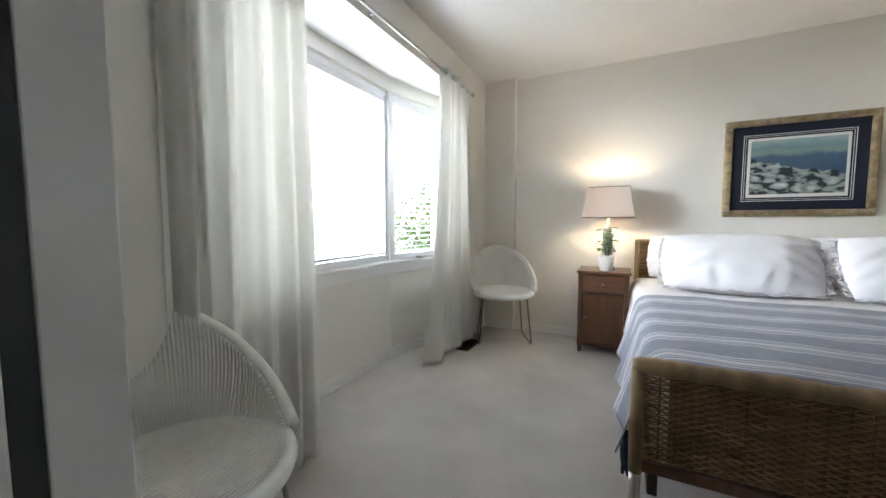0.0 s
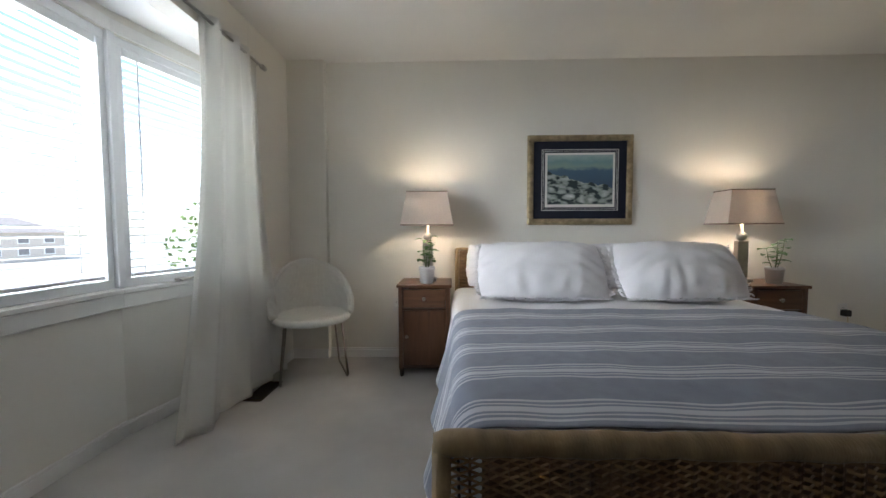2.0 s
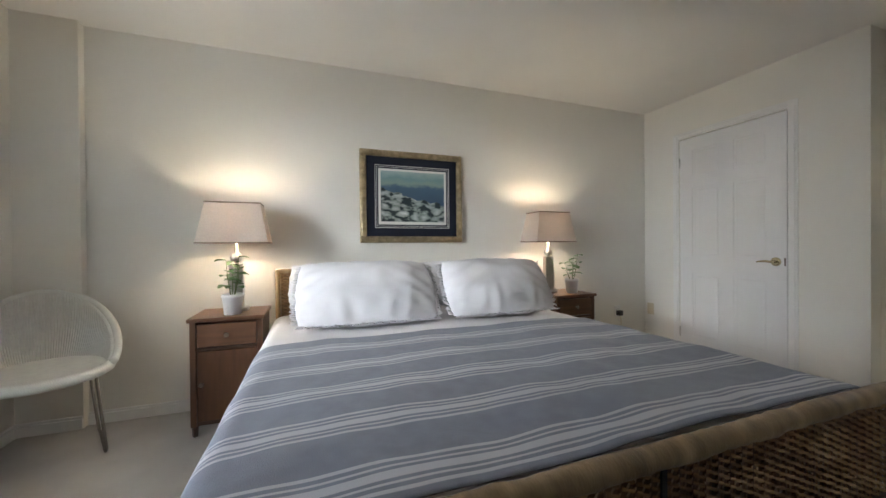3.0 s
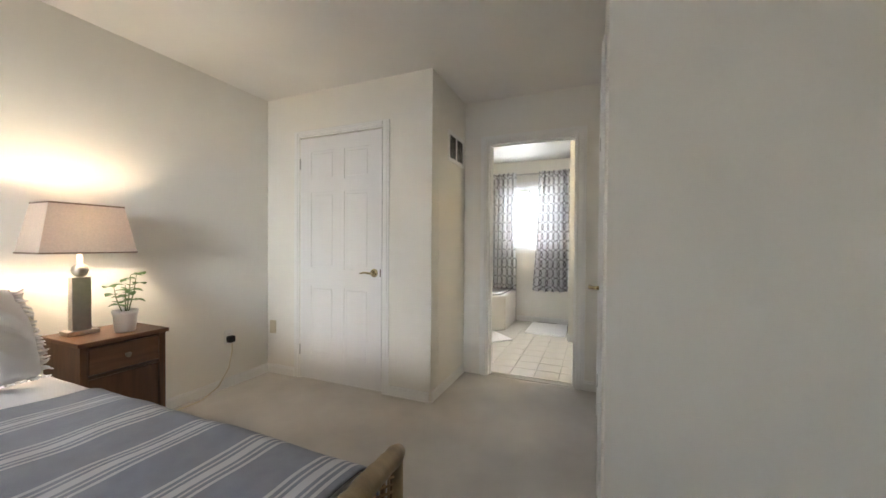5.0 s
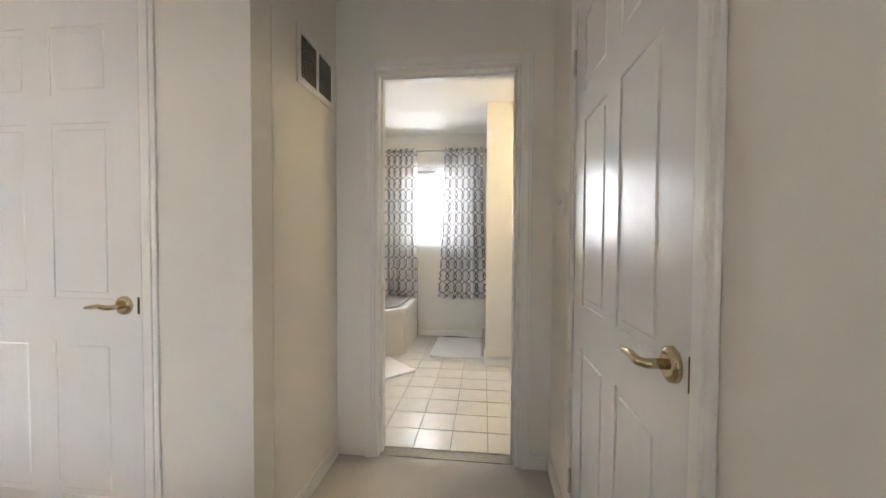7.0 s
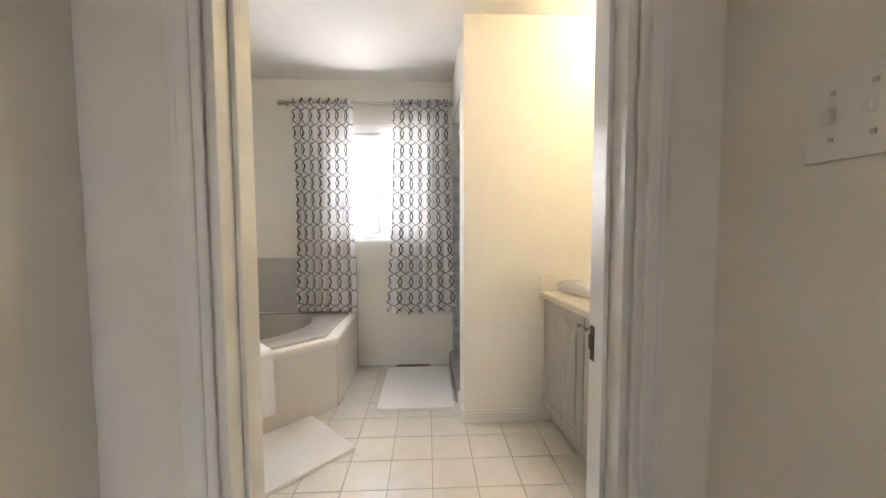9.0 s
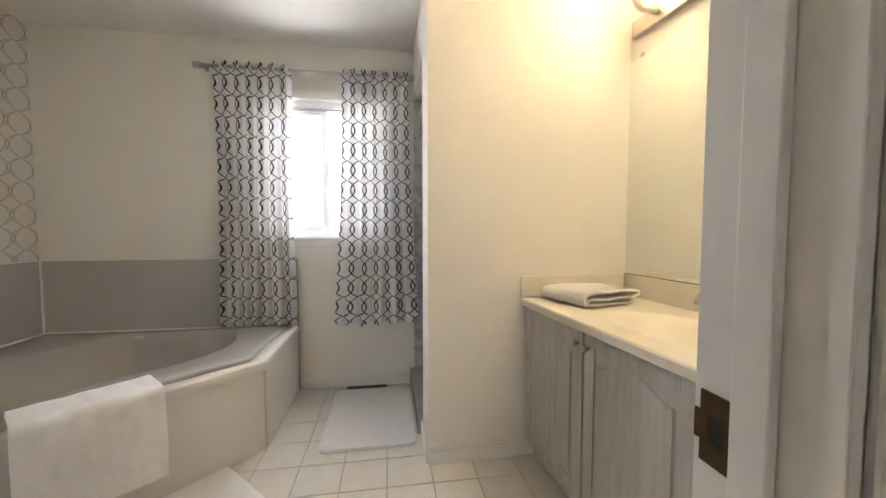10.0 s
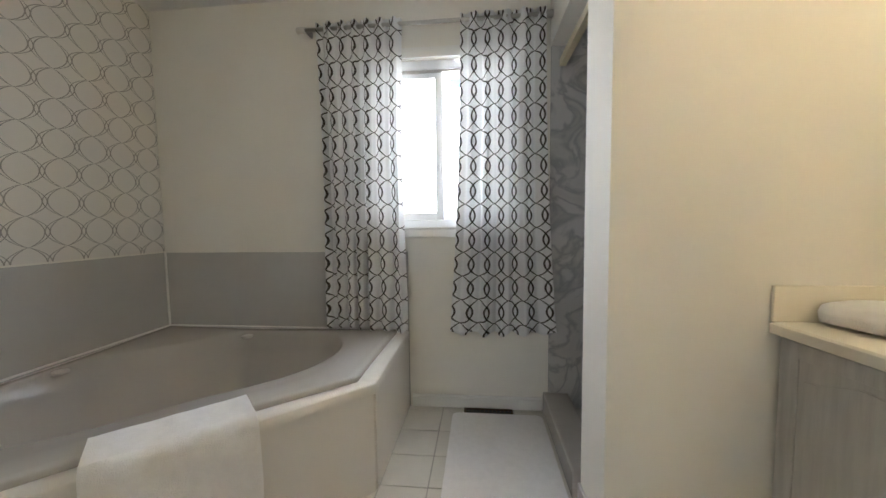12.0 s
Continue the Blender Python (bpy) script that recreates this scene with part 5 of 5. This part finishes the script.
# the whole vanity side stands a little out of square
askew = Matrix.Translation((6.14, 0.87, 0)) @ pose(0, 0, 0, 0, 0, 5.2) @ Matrix.Translation((-6.14, -0.87, 0))
van = thing("vanity_cabinet", (5.45, 0.6, 0), "pickled oak bathroom vanity with raised-panel doors", "vanity")
part("body", boxes((VX0, VX1, 0.305, VY - 0.045, 0.085, 0.68), (VX0, VX1, VY - 0.065, VY - 0.045, 0.68, 0.775), (VX1 - 0.02, VX1, 0.305, VY - 0.066, 0.68, 0.775), (VX0, VX1, 0.305, VY - 0.09, -0.004, 0.085)), CABINET, van)
part("toe_kick", box(VX0, VX1, VY - 0.089, VY - 0.078, -0.004, 0.085), CABINET, van)
edges = [6.133, 5.662, 5.19, 4.79]
for x1, x0 in zip(edges, edges[1:]):
    a, b = x0 + 0.006, x1 - 0.006
    dr = part("door", box(a, b, VY - 0.044, VY - 0.027, 0.10, 0.765, bevel=0.003), CABINET, van)
    part("panel_frame", boxes((a, a + 0.055, VY - 0.028, VY - 0.022, 0.10, 0.765), (b - 0.055, b, VY - 0.028, VY - 0.022, 0.10, 0.765), (a + 0.055, b - 0.055, VY - 0.028, VY - 0.022, 0.10, 0.16), (a + 0.055, b - 0.055, VY - 0.028, VY - 0.022, 0.72, 0.765), bevel=0.002), CABINET, dr)
    arch = []
    for k in range(13):
        u = k / 12
        arch.append((a + 0.072 + (b - a - 0.144) * u, 0.665 + 0.04 * math.sin(math.pi * u) ** 2))
    pts = [(a + 0.072, 0.175)] + arch + [(b - 0.072, 0.175)]
    bm = prism(pts, 0, 0.008, 0.003)
    bm.transform(Matrix.Translation((0, VY - 0.0205, 0)) @ pose(0, 0, 0, 90))
    part("raised_panel", bm, CABINET, dr)
    kx = a + 0.028 if x1 > 6 else b - 0.028
    part("knob", tube([(kx, VY - 0.022, 0.715), (kx, VY - 0.008, 0.715), (kx, VY - 0.002, 0.715), (kx, VY + 0.006, 0.715)], [0.006, 0.006, 0.015, 0.011], 16), STEEL, dr, "brushed steel knob")


def countertop():
    """Slab with an oval sunk basin."""
    cx, cy, rx, ry = 5.49, 0.60, 0.255, 0.170
    bm = bmesh.new()
    n = 64
    x0, x1, y0, y1 = VX0, VX1 - 0.001, 0.302, VY + 0.004
    rows = []

    def rect(a, ins):
        d = Vector((math.cos(a), math.sin(a)))
        s = min(((x1 - ins - cx) if d.x > 0 else (x0 + ins - cx)) / d.x if abs(d.x) > 1e-6 else 9, ((y1 - ins - cy) if d.y > 0 else (y0 + ins - cy)) / d.y if abs(d.y) > 1e-6 else 9)
        return d * s
    ang = [2 * math.pi * k / n for k in range(n)]
    for px, py in ((x0, y0), (x1, y0), (x1, y1), (x0, y1)):
        a = math.atan2(py - cy, px - cx) % (2 * math.pi)
        ang[min(range(n), key=lambda i: abs(ang[i] - a))] = a
    for kind, v, z in (("r", 0, VZ - 0.034), ("r", 0, VZ - 0.006), ("r", 0.005, VZ), ("o", 1.06, VZ), ("o", 1.0, VZ - 0.003), ("o", 0.92, VZ - 0.015), ("o", 0.80, VZ - 0.04), ("o", 0.62, VZ - 0.072), ("o", 0.40, VZ - 0.095), ("o", 0.1, VZ - 0.105)):
        ring = []
        for a in ang:
            if kind == "r":
                p = rect(a, v)
            else:
                p = Vector((rx * v * math.cos(a), ry * v * math.sin(a)))
            ring.append(bm.verts.new((cx + p.x, cy + p.y, z)))
        rows.append(ring)
    for i, (a, b) in enumerate(zip(rows, rows[1:])):
        for k in range(n):
            bm.faces.new((a[k], a[(k + 1) % n], b[(k + 1) % n], b[k])).smooth = i > 2
    bm.faces.new(rows[-1])
    return bm


ct = thing("washbasin", (5.45, 0.6, 0.776), "cream cultured marble washbasin top on the vanity", "washbasin")
part("slab", countertop(), LAMINATE, ct)
part("backsplash", box(VX0, VX1 - 0.013, 0.301, 0.316, VZ, 0.918, bevel=0.003), LAMINATE, ct)
splash = box(6.127, 6.139, 0.318, VY + 0.002, VZ, 0.918, bevel=0.003)
splash.transform(askew.inverted())
part("side_splash", splash, LAMINATE, ct)
fc = thing("basin_faucet", (5.485, 0.365, VZ), "brushed nickel single-lever basin faucet", "faucet")
bm = lathe(0, 0, [(0.05, 0), (0.05, 0.004), (0.046, 0.007)], 32)
bm.transform(Matrix.Translation((5.485, 0.365, VZ)) @ Matrix.Diagonal((1.7, 0.7, 1, 1)))
part("base_plate", bm, STEEL, fc)
part("column", lathe(5.485, 0.365, [(0.024, VZ + 0.005), (0.022, VZ + 0.01), (0.022, VZ + 0.135), (0.0225, VZ + 0.137), (0.0225, VZ + 0.175), (0.021, VZ + 0.178)], 28), STEEL, fc)
part("spout", tube([(5.485, 0.38, VZ + 0.105), (5.495, 0.45, VZ + 0.12), (5.498, 0.49, VZ + 0.115), (5.500, 0.51, VZ + 0.09), (5.500, 0.513, VZ + 0.075)], [0.014, 0.014, 0.014, 0.0135, 0.013], 16), STEEL, fc, smooth=True)
part("lever", tube([(5.485, 0.37, VZ + 0.168), (5.510, 0.42, VZ + 0.172), (5.520, 0.445, VZ + 0.172)], [0.006, 0.005, 0.004], 10), STEEL, fc, smooth=True)
tw = thing("folded_towel", (5.985, 0.58, VZ + 0.001), "white terry towel folded on the vanity top", "towel")
fold = [(-0.15, 0.009), (0.0, 0.008), (0.135, 0.009), (0.158, 0.014), (0.162, 0.022), (0.150, 0.029), (0.06, 0.027), (-0.05, 0.027), (-0.135, 0.028), (-0.156, 0.036), (-0.150, 0.046), (-0.08, 0.050), (0.04, 0.052), (0.13, 0.051), (0.168, 0.046), (0.180, 0.034), (0.176, 0.019), (0.170, 0.010)]


def folded_cloth(u, v):
    k = min(int(v * (len(fold) - 1)), len(fold) - 2)
    w = v * (len(fold) - 1) - k
    y = fold[k][0] * (1 - w) + fold[k + 1][0] * w
    z = 0.003 + 1.2 * (fold[k][1] * (1 - w) + fold[k + 1][1] * w - 0.003)
    lift = noise.noise((u * 3, y * 14, 2)) * 0.004 * min(1, z / 0.03)
    return Vector(((u - 0.5) * 0.27 * (1 + 0.02 * math.sin(9 * y)), y, z + lift))


bm = grid(16, 68, folded_cloth)
bm.transform(pose(5.985, 0.58, VZ + 0.001, 0, 0, 10))
ob = part("cloth", bm, TOWEL, tw, smooth=True)
thick(ob, 0.011, 0)
mi = thing("wall_mirror", (5.5, 0.30, 0.95), "frameless wall mirror above the vanity", "mirror")
part("glass", box(4.80, 6.12, 0.3012, 0.3055, 0.922, 1.99), MIRROR, mi)
part("edge_channel", boxes((4.80, 6.12, 0.3012, 0.3085, 0.9185, 0.9235), (6.118, 6.1225, 0.3012, 0.3085, 0.9235, 1.99)), CHROME, mi)
part("clip", boxes((6.0, 6.02, 0.3012, 0.309, 1.985, 2.0), (5.2, 5.22, 0.3012, 0.309, 1.985, 2.0)), STEEL, mi)
vl = thing("vanity_light", (5.65, 0.31, 2.1), "brushed steel vanity light bar with lit bulbs", "wall lamp")
part("back_plate", box(5.20, 6.06, 0.3015, 0.33, 2.085, 2.165, bevel=0.004), STEEL, vl)
for bx in (5.90, 5.60, 5.30):
    part("arm", tube([(bx, 0.33, 2.125), (bx, 0.42, 2.125), (bx, 0.44, 2.14), (bx, 0.44, 2.17)], [0.012, 0.012, 0.014, 0.026], 18), STEEL, vl)
    cup = lathe(bx, 0.44, [(0.03, 2.17), (0.05, 2.19), (0.062, 2.24), (0.07, 2.30)], 28)
    cup.faces.ensure_lookup_table()
    cup.faces.remove(cup.faces[-1])
    thick(part("glass_shade", cup, FROST, vl, "frosted glass cup shade"), 0.003)

for ob in (van, ct, fc, tw, mi, vl, bpy.data.objects["wall_bath_south"]):
    ob.matrix_basis = askew @ ob.matrix_basis

# ---------- outside ----------
structure("ground", box(-400, -1.9, -300, 300, -3.2, -3.0), GRASS)
structure("ground_back", box(7.6, 400, -300, 300, -3.2, -3.0), GRASS)
structure("road", box(-30, -22, -200, 200, -3.0, -2.98), ASPHALT)


def tree(x, y, z, h, seed):
    t = thing("tree", (x, y, z), "leafy green street tree outside the window", "tree")
    rng = random.Random(seed)
    part("trunk", tube([(x, y, z), (x + 0.05, y, z + h * 0.4), (x, y + 0.1, z + h * 0.75)], [0.14, 0.10, 0.05], 9), BARK, t)
    for k in range(6):
        a = k * 1.05
        part("limb", tube([(x, y, z + h * (0.4 + 0.05 * k)), (x + 0.8 * math.cos(a), y + 0.8 * math.sin(a), z + h * (0.55 + 0.06 * k))], [0.05, 0.015], 6), BARK, t)
    bm = bmesh.new()
    for k in range(1600):
        a, e, r = rng.uniform(0, 6.283), rng.uniform(-1, 1), rng.random() ** 0.45
        lump = 1 + 0.3 * math.sin(3 * a + seed) * math.cos(4 * e)
        c = Vector((x + 1.4 * r * lump * math.cos(a) * math.sqrt(1 - e * e), y + 1.4 * r * lump * math.sin(a) * math.sqrt(1 - e * e), z + h * 0.68 + h * 0.33 * r * e))
        d1 = Vector((rng.uniform(-1, 1), rng.uniform(-1, 1), rng.uniform(-1, 1))).normalized() * 0.075
        d2 = d1.orthogonal().normalized() * 0.04
        bm.faces.new([bm.verts.new(c - d1), bm.verts.new(c + d2), bm.verts.new(c + d1), bm.verts.new(c - d2)])
    tagged(part("crown", bm, TREELEAF, t), kind="stuff")
    return t


tree(-4.6, 9.3, -3.0, 5.2, 4)


def house(x, y, w, d, h):
    o = thing("house", (x, y, -3.0), "pale brick two-storey house across the street", "house", "houses across the street")
    part("wall", box(x - d, x, y - w / 2, y + w / 2, -3.0, -3 + h), BRICK, o)
    bm = bmesh.new()
    A = [bm.verts.new(p) for p in ((x + 0.4, y - w / 2 - 0.4, h - 3), (x + 0.4, y + w / 2 + 0.4, h - 3), (x - d - 0.4, y + w / 2 + 0.4, h - 3), (x - d - 0.4, y - w / 2 - 0.4, h - 3), (x - d / 2, y - w / 4, h - 0.8), (x - d / 2, y + w / 4, h - 0.8))]
    for f in ((0, 1, 5, 4), (1, 2, 5), (2, 3, 4, 5), (3, 0, 4), (3, 2, 1, 0)):
        bm.faces.new([A[i] for i in f])
    part("roof", bm, ROOF, o)
    for wy in (-0.3, 0.0, 0.3):
        for wz in (0.9, 2.5):
            ww = part("window", box(x, x + 0.06, y + wy * w - 0.7, y + wy * w + 0.7, -3 + wz, -3 + wz + 1.1), TRIM, o)
            part("pane", box(x + 0.061, x + 0.07, y + wy * w - 0.6, y + wy * w + 0.6, -3 + wz + 0.1, -3 + wz + 1.0), ROOF, ww)
    return o


for hy in (-16, 0, 16, 32, 48):
    house(-58, hy, 10.5, 9, 4.0)

# ---------- floor tiles, one by one ----------
fb = bpy.data.objects["floor_bathroom"]
PITCH = 0.2085
tile = box(-PITCH / 2 + 0.002, PITCH / 2 - 0.002, -PITCH / 2 + 0.002, PITCH / 2 - 0.002, -0.006, 0.0, bevel=0.0015, seg=1)
tile_mesh = bpy.data.meshes.new("tile")
tile.to_mesh(tile_mesh)
tile.free()
tile_mesh.materials.append(TILE)
for i in range(-6, 7):
    for j in range(-5, 5):
        x, y = 5.795 + PITCH * (i + 0.5), 1.743 + PITCH * (j + 0.5)
        if not (4.70 < x < 7.2 and 0.72 < y < 3.0) or (y > 2.2 and x - 6.375 > -(y - 2.15) + 0.2) or (x > 6.12 and y < 1.25):
            continue
        ob = new("tile", tile_mesh)
        ob.parent = fb
        ob.matrix_basis = pose(x, y, 0.0)
